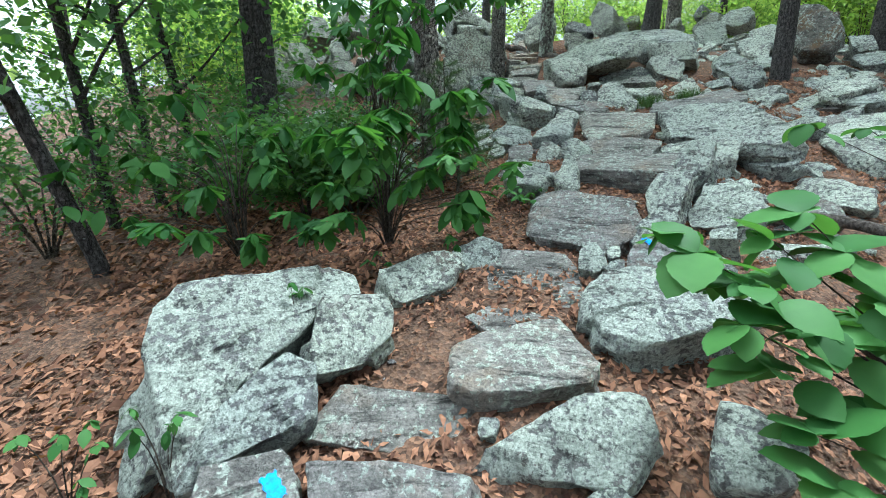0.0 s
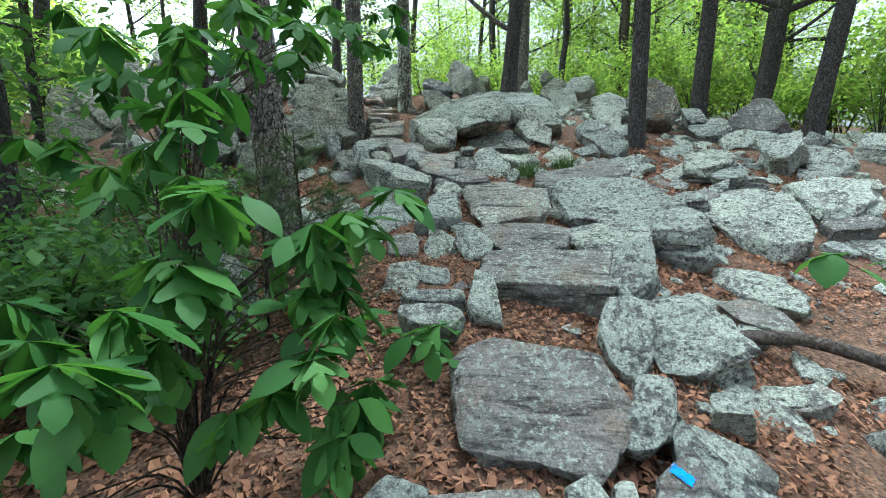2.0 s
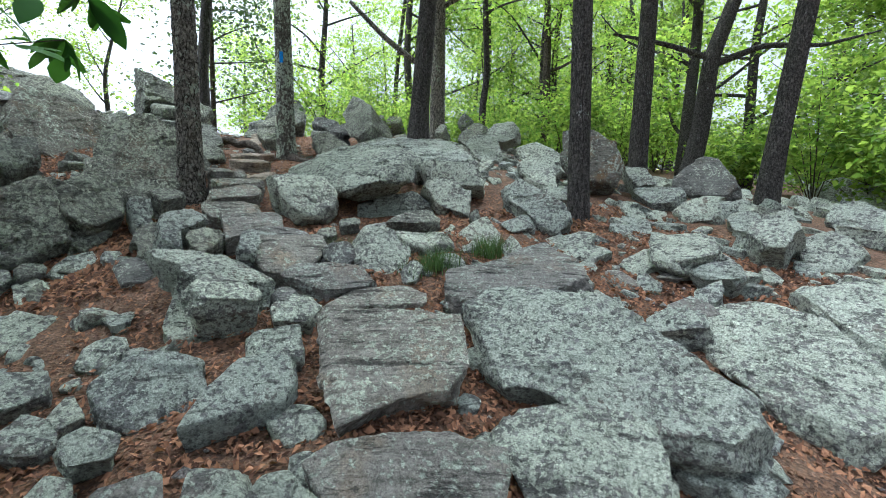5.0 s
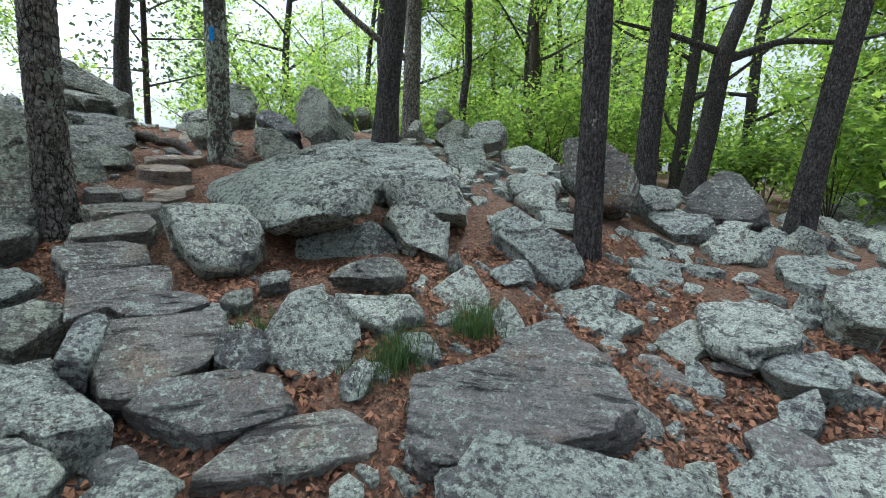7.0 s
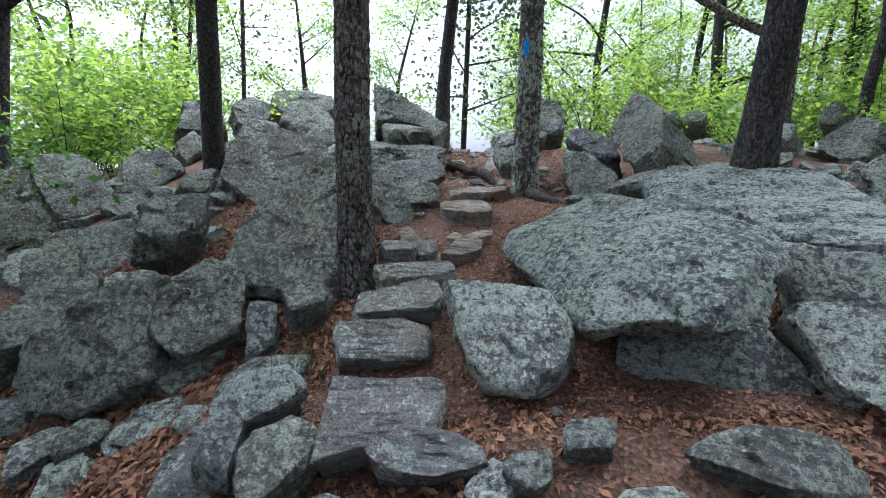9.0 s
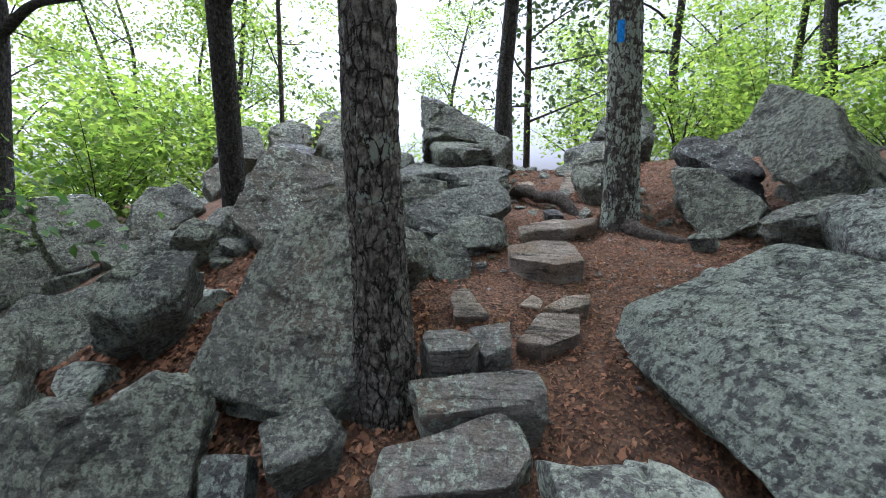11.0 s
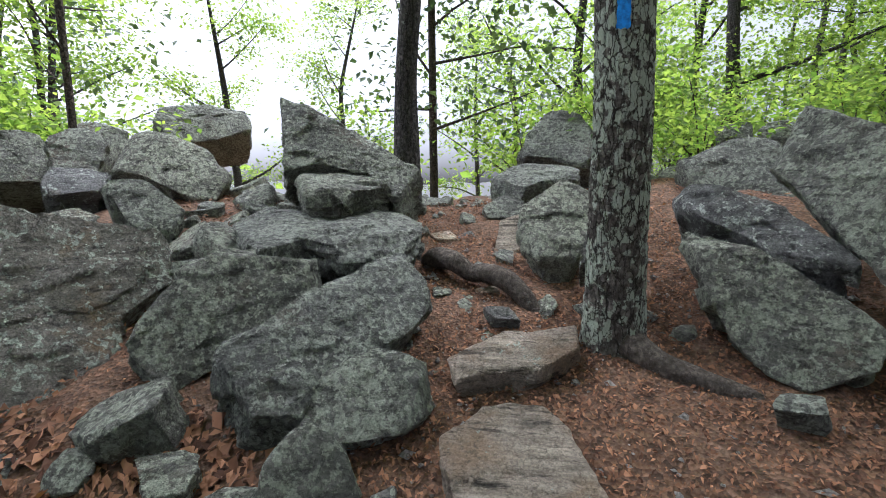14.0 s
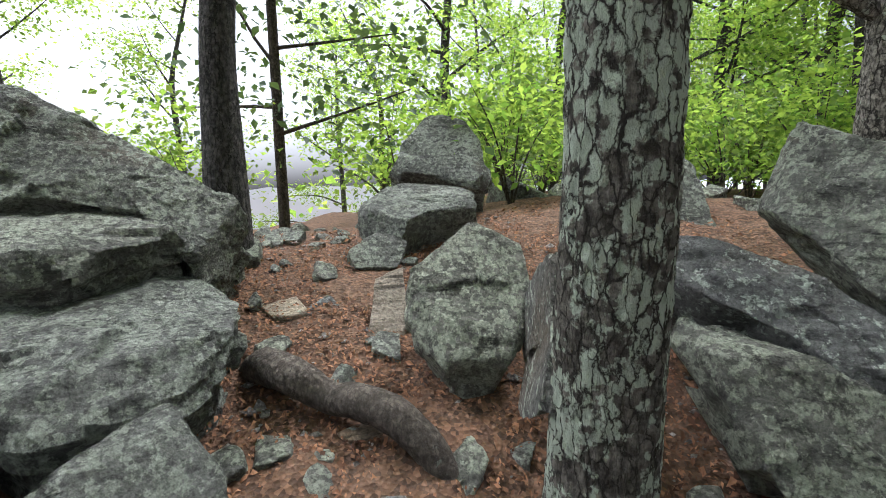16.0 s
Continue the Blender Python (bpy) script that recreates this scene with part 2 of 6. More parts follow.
def hill(x, y):
    """Height of the soil at a place."""
    x, y = np.asarray(x, float), np.asarray(y, float)
    z = 0.2 + 0.245 * np.clip(y, -2, 14)
    for j, row in enumerate(BUMPS):
        for i, k in enumerate(row):
            z = z + k * np.exp(-((x + 4 - 1.75 * i) ** 2 + (y + 1 - 1.55 * j) ** 2) / 4.5)
    z = z - 0.16 * np.clip(-x - 3.5, 0, 60) ** 1.15 - 0.02 * np.clip(x - 10, 0, 60)
    z = z - 0.35 * np.clip(y - 15 - 0.7 * np.clip(x, 0, 20), 0, 80) - 0.14 * np.clip(-y - 2, 0, 60)
    z = z - 0.16 * np.exp(-((x - 2.6) ** 2 / 0.4 + (y - 7.4) ** 2 / 0.12))
    return np.maximum(z, -40)


def mesh_of(name, verts, faces, material, smooth=True):
    me = bpy.data.meshes.new(name)
    me.from_pydata([tuple(v) for v in verts], [], [tuple(int(i) for i in f) for f in faces])
    me.materials.append(material)
    if smooth:
        me.polygons.foreach_set("use_smooth", [True] * len(me.polygons))
    me.update()
    return me


def part(name, me, parent, label="", m=None):
    ob = new(name, me)
    ob.parent = parent
    if m is not None:
        ob.matrix_basis = m
    if label:
        ob["label"] = label
    return ob


def ground_mesh():
    def axis(lo, hi, near_lo, near_hi, fine):
        a = list(np.arange(near_lo, near_hi, fine))
        step, v, left = fine, near_lo, []
        while v > lo:
            step *= 1.25
            v -= step
            left.append(v)
        step, v, right = fine, a[-1], []
        while v < hi:
            step *= 1.25
            v += step
            right.append(v)
        return np.array(left[::-1] + a + right)

    xs, ys = axis(-900, 900, -4, 8, 0.07), axis(-900, 900, -1.5, 14, 0.07)
    gx, gy = np.meshgrid(xs, ys)
    z = hill(gx, gy)
    near = np.exp(-((np.clip(np.abs(gx - 2) - 8, 0, None)) ** 2 + np.clip(np.abs(gy - 6) - 10, 0, None) ** 2))
    bump = np.array([noise.fractal(Vector((x * 2.2, y * 2.2, 0.3)), 0.8, 2.1, 5) if w > 0.05 else 0.0 for x, y, w in zip(gx.ravel(), gy.ravel(), near.ravel())])
    z = z + 0.035 * bump.reshape(z.shape)
    n = len(xs)
    verts = np.c_[gx.ravel(), gy.ravel(), z.ravel()]
    k = np.arange(len(ys) - 1)[:, None] * n + np.arange(n - 1)[None, :]
    faces = np.stack([k, k + 1, k + n + 1, k + n], axis=-1).reshape(-1, 4)
    return mesh_of("ground", verts, faces, SOIL)


tagged(new("ground", ground_mesh()), "steep forest soil of dirt, bark chips and leaf litter", "ground", kind="structure")

# ---- rocks ----
LABELS = {
    "G": ("boulder", "rough grey schist boulder crusted with pale green lichen", "boulder"),
    "A": ("capstone_boulder", "long arched grey boulder with green lichen bridging a dark hollow", "boulder"),
    "H": ("boulder", "weathered greenish grey boulder with dull lichen beside the upper trail", "boulder"),
    "P": ("stepping_stone", "worn flat grey schist slab set as a trail step", "stone step"),
    "T": ("stepping_stone", "flat tan schist slab worn by feet on the dirt trail", "stone step"),
    "D": ("boulder", "dark weathered grey rock among the boulders, shade painted into its colour", "boulder"),
    "B": ("boulder", "grey boulder with a rusty brown face and lichen", "boulder"),
}
rng = np.random.default_rng(7)
ROCK_PLAN = []


def rock_mesh(name, kind, outline, th, near=True, taper=0.2):
    """A broken block: its upper face has the outline, its sides go down by th and in; split into flat facets with sharp edges."""
    o = np.array(outline)
    edge = np.roll(o, -1, 0) - o
    length = np.hypot(*edge.T)
    total = length.sum()
    grid = 0.021 if near else 0.042
    count = int(np.clip(total / grid, 26, 230))
    along = np.r_[0, np.cumsum(length)]
    s = np.linspace(0, total, count, endpoint=False)
    i = np.clip(np.searchsorted(along, s, side="right") - 1, 0, len(o) - 1)
    ring = o[i] + edge[i] * ((s - along[i]) / np.maximum(length[i], 1e-6))[:, None]
    if (edge[:, 0] * np.roll(edge[:, 1], -1) - edge[:, 1] * np.roll(edge[:, 0], -1)).sum() < 0:
        ring = ring[::-1]
    size = math.sqrt(max(np.ptp(o[:, 0]) * np.ptp(o[:, 1]), 1e-4))
    flat = kind in "PT"
    ring = ring * (1.02 if kind == "A" else 1.09 if size < 0.4 else 1.05)
    bevel = (0.02 if flat else 0.03) * min(size, 0.5)
    crown = (0.006 if flat else 0.05 if kind == "A" else 0.012) * size
    shift = rng.uniform(0, 90, 3)
    rings = int(np.clip(size / (grid * 1.7), 4, 30))
    steps = [(r, crown * (1 - r ** 2.5), 0.0) for r in np.linspace(0, 0.97, rings)] + [(0.993, -bevel * 0.3, 0.4), (1.0, -bevel, 0.8)]
    lower = max(3, int(th / (grid * 1.7)))
    taper = 0.42 if kind == "A" else 0.12 if flat else taper
    steps += [(1.0 - taper * (k / lower) ** 1.3, -bevel - (th - bevel) * k / lower, 1.0) for k in range(1, lower + 1)] + [(0.4, -th, 1.0)]
    v = np.concatenate([np.c_[ring * r, np.full(count, z)] for r, z, _ in steps])
    out = np.repeat([w for _, _, w in steps], count)
    for k in range(rng.integers(8, 14) if not flat else 4):
        n = np.array(Vector((rng.normal(), rng.normal(), rng.uniform(0.0, 1.3))).normalized())
        reach = (v @ n).max()
        over = np.clip(v @ n - reach * rng.uniform(0.78, 0.96), 0, None)
        v -= over[:, None] * n
    scale = min(1, size / 0.5)
    # flat fracture facets, each tilted its own way, with small steps between them
    seeds = int(np.clip((size / 0.22) ** 2 * 2, 6, 60))
    at = v[rng.integers(0, len(v), seeds)] + rng.normal(0, 0.02, (seeds, 3))
    grad = rng.normal(0, 0.1 if flat else 0.2, (seeds, 3))
    step = rng.normal(0, 0.005 if flat else 0.009, seeds) * scale
    bent = v + 0.012 * np.sin(v[:, [1, 2, 0]] * 17 + shift) + 0.006 * np.sin(v[:, [2, 0, 1]] * 53 + shift)
    near_to = np.argmin(((bent[:, None, :] - at[None]) ** 2 * (1.0, 0.55, 2.2 if flat else 1.2)).sum(2), 1)
    limit = (0.008 + 0.022 * out + (0.008 if size > 0.6 else 0)) * scale * (0.5 if flat else 1)
    push = np.clip(((v - at[near_to]) * grad[near_to]).sum(1) * (0.3 + 0.7 * out), -limit, limit) + step[near_to] * (0.35 + 0.65 * out)
    # thin beds that stand out of the sides
    beds = np.array([rng.normal(0, 1) for _ in range(64)])
    push += out * beds[(np.floor((v[:, 2] + 0.12 * v[:, 0] + 0.01 * np.sin(v[:, 1] * 23)) / (0.018 if flat else 0.035)).astype(int)) % 64] * (0.008 if flat else 0.007) * scale
    rough = 0.011 * scale
    off = np.empty_like(v)
    for k, p in enumerate(v):
        q = Vector(p + shift)
        off[k] = noise.noise_vector(q * 3.0) * rough + noise.noise_vector(q * 13) * rough * 0.45 + noise.noise_vector(q * 34) * rough * 0.4
    rad = np.hypot(v[:, 0], v[:, 1]) + 1e-6
    way = np.c_[v[:, 0] / rad * out, v[:, 1] / rad * out, 1 - out]
    v += off + way * push[:, None]
    faces = []
    m = count
    for r in range(len(steps) - 1):
        for k in range(m):
            a, b2 = r * m + k, r * m + (k + 1) % m
            faces.append((a, a + m, b2 + m) if r == 0 else (a, a + m, b2 + m, b2))
    last = (len(steps) - 1) * m
    faces.append(tuple(last + k for k in range(m - 1, -1, -1)))
    me = mesh_of(name, v, faces, ROCKS[kind])
    bm = bmesh.new()
    bm.from_mesh(me)
    bmesh.ops.remove_doubles(bm, verts=bm.verts, dist=0.002)
    bmesh.ops.recalc_face_normals(bm, faces=bm.faces)
    bm.to_mesh(me)
    bm.free()
    me.set_sharp_from_angle(angle=radians(28))
    return me


def stone(kind, place, turn, tilt, th, outline):
    name, label, category = LABELS[kind]
    wide = max(max(u for u, w in outline) - min(u for u, w in outline), max(w for u, w in outline) - min(w for u, w in outline))
    if wide < 0.3 and kind in "GDH":
        name, label, category = "stone", "small loose grey stone with lichen among dry leaves", "stone"
    elif wide > 1.0 and kind in "GH":
        label = "large grey schist boulder covered in pale green lichen patches"
    elif th < 0.16 and kind in "GH":
        label = "thin tilted grey rock slab with pale lichen"
    ob = new(name, rock_mesh(name, kind, outline, th, -1.2 < place[0] < 4.8 and place[1] < 11.5, 0.2 if tilt < 36 else 0.08))
    ob.matrix_basis = Matrix.Translation(place) @ Matrix.Rotation(radians(turn), 4, "Z") @ Matrix.Rotation(radians(tilt), 4, "Y")
    tagged(ob, label, category, "trail steps" if kind in "PT" else "boulder field")
    ROCK_PLAN.append((place[0], place[1], wide * 0.45))
    return ob


stone("G", (-0.69, 1.55, 0.77), -63, 30, 0.55, ((-0.42, -0.19), (-0.43, -0.02), (-0.36, 0.24), (-0.19, 0.51), (-0.11, 0.47), (-0.11, 0.28), (0.01, 0.22), (0.09, 0.10), (0.23, -0.08), (0.48, -0.20), (0.43, -0.31), (0.34, -0.38), (0.19, -0.36), (-0.15, -0.28)))
stone("G", (-0.53, 1.24, 0.66), -65, 30, 0.30, ((-0.22, 0.08), (-0.14, 0.19), (-0.03, 0.19), (0.06, 0.13), (0.10, -0.06), (0.15, -0.20), (0.09, -0.21), (-0.02, -0.12)))
stone("G", (-0.33, 1.61, 0.76), -77, 42, 0.30, ((-0.15, -0.10), (-0.15, 0.13), (-0.07, 0.17), (0.03, 0.16), (0.13, 0.05), (0.15, -0.11), (0.09, -0.16), (-0.02, -0.14)))
stone("G", (-0.08, 2.08, 0.82), -87, 42, 0.30, ((-0.04, -0.17), (-0.11, -0.04), (-0.14, 0.16), (-0.08, 0.19), (0.04, 0.15), (0.14, 0.01), (0.15, -0.11), (0.04, -0.19)))
stone("G", (0.18, 2.27, 0.84), -94, 40, 0.25, ((-0.07, -0.10), (-0.14, 0.03), (-0.09, 0.13), (0.03, 0.09), (0.14, -0.05), (0.12, -0.11)))
stone("P", (0.44, 2.09, 0.78), -101, 22, 0.20, ((-0.25, -0.24), (-0.25, 0.16), (-0.02, 0.25), (0.13, 0.23), (0.20, 0.13), (0.15, -0.09), (0.10, -0.20), (-0.06, -0.23)))
stone("P", (0.31, 1.51, 0.71), -101, 10, 0.13, ((-0.01, -0.24), (-0.14, -0.15), (-0.27, 0.12), (-0.00, 0.25), (0.07, 0.27), (0.18, -0.04), (0.17, -0.22)))
stone("P", (-0.10, 1.34, 0.57), -84, 30, 0.13, ((-0.14, -0.24), (-0.11, -0.03), (-0.06, 0.21), (0.02, 0.25), (0.16, 0.16), (0.10, -0.05), (0.04, -0.31)))
stone("G", (0.42, 1.15, 0.64), -109, 32, 0.25, ((0.03, -0.21), (-0.21, 0.09), (-0.16, 0.15), (-0.02, 0.21), (0.10, 0.12), (0.13, -0.12), (0.13, -0.24)))
stone("G", (0.86, 1.67, 0.84), -117, 20, 0.38, ((-0.16, -0.27), (-0.26, -0.09), (-0.21, 0.18), (-0.11, 0.31), (0.04, 0.21), (0.24, -0.00), (0.31, -0.09), (0.17, -0.25)))
stone("G", (0.87, 1.08, 0.66), -128, 30, 0.25, ((-0.13, -0.10), (-0.12, -0.01), (-0.05, 0.10), (0.07, 0.08), (0.12, 0.01), (0.12, -0.08)))
blazed_step = stone("P", (-0.45, 0.99, 0.58), -63, 22, 0.25, ((-0.13, -0.11), (-0.11, 0.12), (0.06, 0.11), (0.16, 0.02), (0.01, -0.14)))
stone("P", (-0.10, 1.03, 0.56), -82, 22, 0.20, ((-0.11, -0.24), (-0.09, 0.01), (-0.01, 0.22), (0.13, 0.20), (0.09, -0.19)))
stone("G", (0.43, 0.97, 0.60), -113, 22, 0.17, ((-0.00, -0.05), (-0.04, 0.02), (-0.02, 0.08), (0.03, 0.02), (0.04, -0.06)))
stone("P", (0.28, 1.83, 0.72), -98, 12, 0.10, ((0.01, -0.15), (-0.08, -0.06), (-0.04, 0.23), (0.12, -0.03)))
stone("G", (0.17, 1.24, 0.61), -96, 35, 0.20, ((-0.03, -0.03), (-0.03, 0.03), (0.03, 0.02), (0.03, -0.03)))
stone("P", (0.80, 2.51, 0.99), -113, 22, 0.25, ((-0.22, -0.33), (-0.32, -0.17), (-0.25, 0.23), (-0.03, 0.28), (0.19, 0.19), (0.26, 0.13), (0.20, -0.05), (0.17, -0.28)))
stone("G", (0.73, 2.13, 0.89), -115, 35, 0.13, ((-0.07, -0.06), (-0.10, 0.02), (0.02, 0.07), (0.08, 0.03), (0.06, -0.05)))
stone("G", (0.83, 2.13, 0.92), -119, 35, 0.16, ((-0.03, -0.03), (-0.04, 0.02), (0.03, 0.03), (0.04, -0.02)))
stone("G", (0.80, 2.02, 0.88), -120, 35, 0.16, ((-0.01, -0.05), (-0.05, 0.03), (0.03, 0.04), (0.04, -0.02)))
blazed_rock = stone("P", (0.96, 2.04, 0.94), -124, 40, 0.20, ((-0.05, -0.07), (-0.13, 0.01), (-0.06, 0.06), (0.04, 0.10), (0.13, -0.00), (0.08, -0.09)))
stone("G", (1.09, 2.34, 0.99), -122, 40, 0.20, ((-0.03, -0.06), (-0.11, 0.02), (-0.10, 0.08), (0.03, 0.06), (0.12, -0.02), (0.09, -0.08)))
stone("G", (1.19, 2.06, 0.87), -130, 30, 0.20, ((-0.26, -0.20), (-0.13, -0.09), (-0.03, 0.07), (0.15, 0.18), (0.20, 0.16), (0.13, 0.03), (-0.06, -0.15)))
stone("G", (0.78, 1.87, 0.84), -122, 35, 0.15, ((0.03, -0.06), (-0.08, -0.00), (-0.06, 0.06), (0.02, 0.04), (0.08, -0.04)))
stone("G", (0.91, 1.76, 0.87), -129, 35, 0.20, ((-0.04, -0.10), (-0.14, 0.02), (-0.06, 0.18), (0.05, 0.10), (0.10, -0.06), (0.08, -0.14)))
stone("G", (1.75, 2.46, 0.76), -134, 35, 0.20, ((-0.14, -0.18), (-0.18, -0.09), (-0.10, 0.13), (0.03, 0.15), (0.18, 0.09), (0.17, -0.01), (0.05, -0.09)))
stone("G", (2.04, 2.52, 0.83), -138, 20, 0.08, ((-0.02, -0.14), (-0.08, 0.07), (-0.05, 0.14), (0.06, 0.04), (0.08, -0.10)))
stone("G", (1.75, 2.82, 1.04), -143, 27, 0.30, ((-0.29, -0.22), (-0.37, -0.07), (-0.14, 0.10), (0.09, 0.26), (0.25, 0.13), (0.29, -0.06), (0.17, -0.14)))
stone("G", (1.38, 2.81, 1.10), -136, 42, 0.30, ((-0.17, -0.10), (-0.22, 0.02), (-0.13, 0.07), (0.11, 0.10), (0.26, 0.07), (0.15, -0.05), (0.01, -0.12)))
stone("G", (1.71, 3.21, 1.27), -134, 45, 0.30, ((-0.11, -0.10), (-0.22, 0.06), (-0.00, 0.13), (0.18, 0.05), (0.13, -0.05), (0.02, -0.09)))
stone("P", (1.34, 3.56, 1.23), -121, 10, 0.28, ((-0.25, -0.29), (-0.35, 0.44), (0.21, 0.40), (0.24, -0.21), (0.14, -0.34)))
stone("G", (0.90, 3.29, 1.17), -114, 35, 0.20, ((-0.17, -0.06), (-0.12, 0.05), (0.16, 0.09), (0.12, -0.08)))
stone("P", (1.72, 4.85, 1.51), -111, 22, 0.15, ((-0.37, -0.36), (-0.34, -0.05), (-0.28, 0.38), (0.23, 0.38), (0.26, 0.07), (0.40, -0.16), (0.09, -0.27)))
stone("G", (2.66, 4.40, 1.51), -137, 24, 0.23, ((-0.20, -0.75), (-0.59, -0.63), (-0.74, -0.28), (-0.73, -0.06), (-0.33, 0.12), (-0.02, 0.36), (0.26, 0.66), (0.42, 0.64), (0.50, 0.52), (0.45, 0.21), (0.39, 0.05), (0.27, -0.29), (0.32, -0.54)))
stone("G", (2.20, 4.01, 1.27), -135, 20, 0.20, ((-0.22, -0.45), (-0.28, -0.17), (-0.28, 0.20), (-0.06, 0.25), (0.04, 0.31), (0.24, 0.28), (0.30, 0.05), (0.23, -0.16), (0.01, -0.30)))
stone("G", (2.70, 3.83, 1.20), -148, 20, 0.14, ((0.03, -0.20), (-0.12, 0.19), (0.04, 0.11), (0.06, -0.11)))
stone("G", (3.75, 4.12, 1.39), -154, 24, 0.30, ((-0.27, -0.61), (-0.57, -0.28), (-0.50, 0.04), (-0.20, 0.25), (0.14, 0.40), (0.36, 0.37), (0.55, 0.22), (0.39, -0.03), (0.10, -0.35)))
stone("G", (4.58, 4.19, 1.59), -158, 20, 0.25, ((-0.13, -0.42), (-0.43, -0.18), (-0.39, 0.22), (0.12, 0.34), (0.56, 0.17), (0.28, -0.13)))
stone("P", (1.55, 4.12, 1.32), -115, 18, 0.22, ((-0.10, -0.36), (-0.23, -0.18), (-0.23, 0.29), (-0.05, 0.31), (0.13, 0.24), (0.21, 0.06), (0.20, -0.14), (0.06, -0.23)))
stone("P", (0.74, 4.44, 1.27), -86, 28, 0.20, ((-0.04, -0.10), (-0.10, -0.04), (-0.11, 0.11), (-0.02, 0.11), (0.16, 0.05), (0.10, -0.13)))
stone("G", (0.53, 4.58, 1.27), -80, 35, 0.20, ((0.02, -0.09), (-0.13, 0.01), (-0.08, 0.08), (0.04, 0.08), (0.09, -0.01), (0.07, -0.07)))
stone("G", (0.62, 4.76, 1.36), -83, 35, 0.16, ((-0.03, -0.10), (-0.07, -0.01), (-0.02, 0.09), (0.07, 0.07), (0.06, -0.05)))
stone("G", (0.38, 5.03, 1.31), -78, 30, 0.15, ((-0.01, -0.10), (-0.11, -0.01), (-0.04, 0.09), (0.10, 0.09), (0.06, -0.07)))
stone("G", (0.48, 5.11, 1.35), -81, 30, 0.15, ((-0.00, -0.06), (-0.10, 0.02), (0.03, 0.06), (0.07, -0.02)))
stone("G", (0.76, 5.13, 1.37), -87, 32, 0.25, ((-0.09, -0.23), (-0.32, -0.03), (-0.11, 0.22), (-0.00, 0.21), (0.15, 0.10), (0.24, 0.00), (0.11, -0.08), (0.02, -0.20)))
stone("G", (1.16, 4.87, 1.46), -97, 22, 0.20, ((0.02, -0.17), (-0.17, -0.03), (-0.19, 0.18), (0.03, 0.15), (0.12, 0.09), (0.19, -0.23)))
stone("G", (1.28, 5.15, 1.53), -99, 30, 0.16, ((-0.07, -0.12), (-0.12, 0.11), (0.12, 0.12), (0.06, -0.11)))
stone("G", (0.97, 5.92, 1.58), -92, 35, 0.25, ((-0.46, -0.25), (-0.48, 0.10), (-0.19, 0.31), (0.28, 0.27), (0.39, 0.03), (0.33, -0.09), (0.22, -0.22), (-0.11, -0.15)))
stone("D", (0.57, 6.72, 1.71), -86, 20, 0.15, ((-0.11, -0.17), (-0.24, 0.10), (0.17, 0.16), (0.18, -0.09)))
stone("G", (0.29, 6.76, 1.51), -82, 35, 0.20, ((-0.09, -0.15), (-0.26, 0.04), (-0.04, 0.23), (0.05, 0.21), (0.21, -0.11), (0.14, -0.21)))
stone("G", (0.02, 6.23, 1.43), -77, 30, 0.20, ((-0.05, -0.11), (-0.20, -0.01), (-0.11, 0.16), (0.08, 0.12), (0.17, -0.02), (0.10, -0.12)))
stone("G", (0.19, 5.45, 1.37), -76, 25, 0.15, ((-0.06, -0.13), (-0.16, -0.09), (-0.05, 0.20), (0.08, 0.16), (0.12, -0.01), (0.07, -0.11)))
stone("G", (-0.30, 6.39, 1.44), -73, 25, 0.15, ((-0.14, -0.09), (-0.14, 0.07), (0.11, 0.07), (0.17, -0.05)))
stone("G", (-0.04, 6.74, 1.58), -77, 35, 0.12, ((-0.08, -0.09), (-0.16, 0.02), (0.00, 0.10), (0.14, 0.04), (0.09, -0.08)))
stone("G", (-0.25, 6.83, 1.67), -75, 30, 0.14, ((-0.01, -0.10), (-0.13, 0.06), (0.01, 0.08), (0.13, -0.04)))
stone("G", (0.14, 7.00, 1.74), -80, 30, 0.10, ((0.08, -0.17), (-0.10, -0.03), (-0.17, 0.14), (0.03, 0.11), (0.16, -0.07)))
stone("G", (1.42, 5.50, 1.62), -101, 30, 0.17, ((-0.05, -0.12), (-0.13, -0.01), (-0.04, 0.13), (0.12, 0.11), (0.10, -0.10)))
stone("P", (2.86, 5.43, 1.77), -136, 14, 0.20, ((0.23, -0.51), (0.10, -0.46), (-0.15, -0.13), (-0.39, -0.05), (-0.56, 0.13), (-0.38, 0.23), (-0.27, 0.39), (-0.06, 0.44), (0.12, 0.50), (0.38, 0.11), (0.54, -0.23), (0.46, -0.41)))
stone("P", (1.50, 6.17, 1.87), -86, 30, 0.25, ((-0.01, -0.25), (-0.19, -0.16), (-0.21, 0.28), (-0.12, 0.29), (0.12, 0.18), (0.22, -0.08), (0.18, -0.25)))
stone("G", (1.24, 6.15, 1.94), -78, 30, 0.34, ((0.06, -0.07), (-0.14, -0.01), (-0.15, 0.12), (0.02, 0.05), (0.12, -0.00), (0.10, -0.08)))
stone("P", (1.69, 5.84, 1.73), -92, 28, 0.25, ((-0.07, -0.31), (-0.14, -0.17), (-0.15, 0.08), (-0.05, 0.26), (0.09, 0.29), (0.14, 0.14), (0.14, -0.08), (0.04, -0.21)))
stone("P", (1.92, 5.59, 1.61), -102, 14, 0.15, ((0.05, -0.34), (-0.13, -0.13), (-0.17, 0.20), (-0.03, 0.32), (0.08, 0.29), (0.11, -0.00), (0.10, -0.34)))
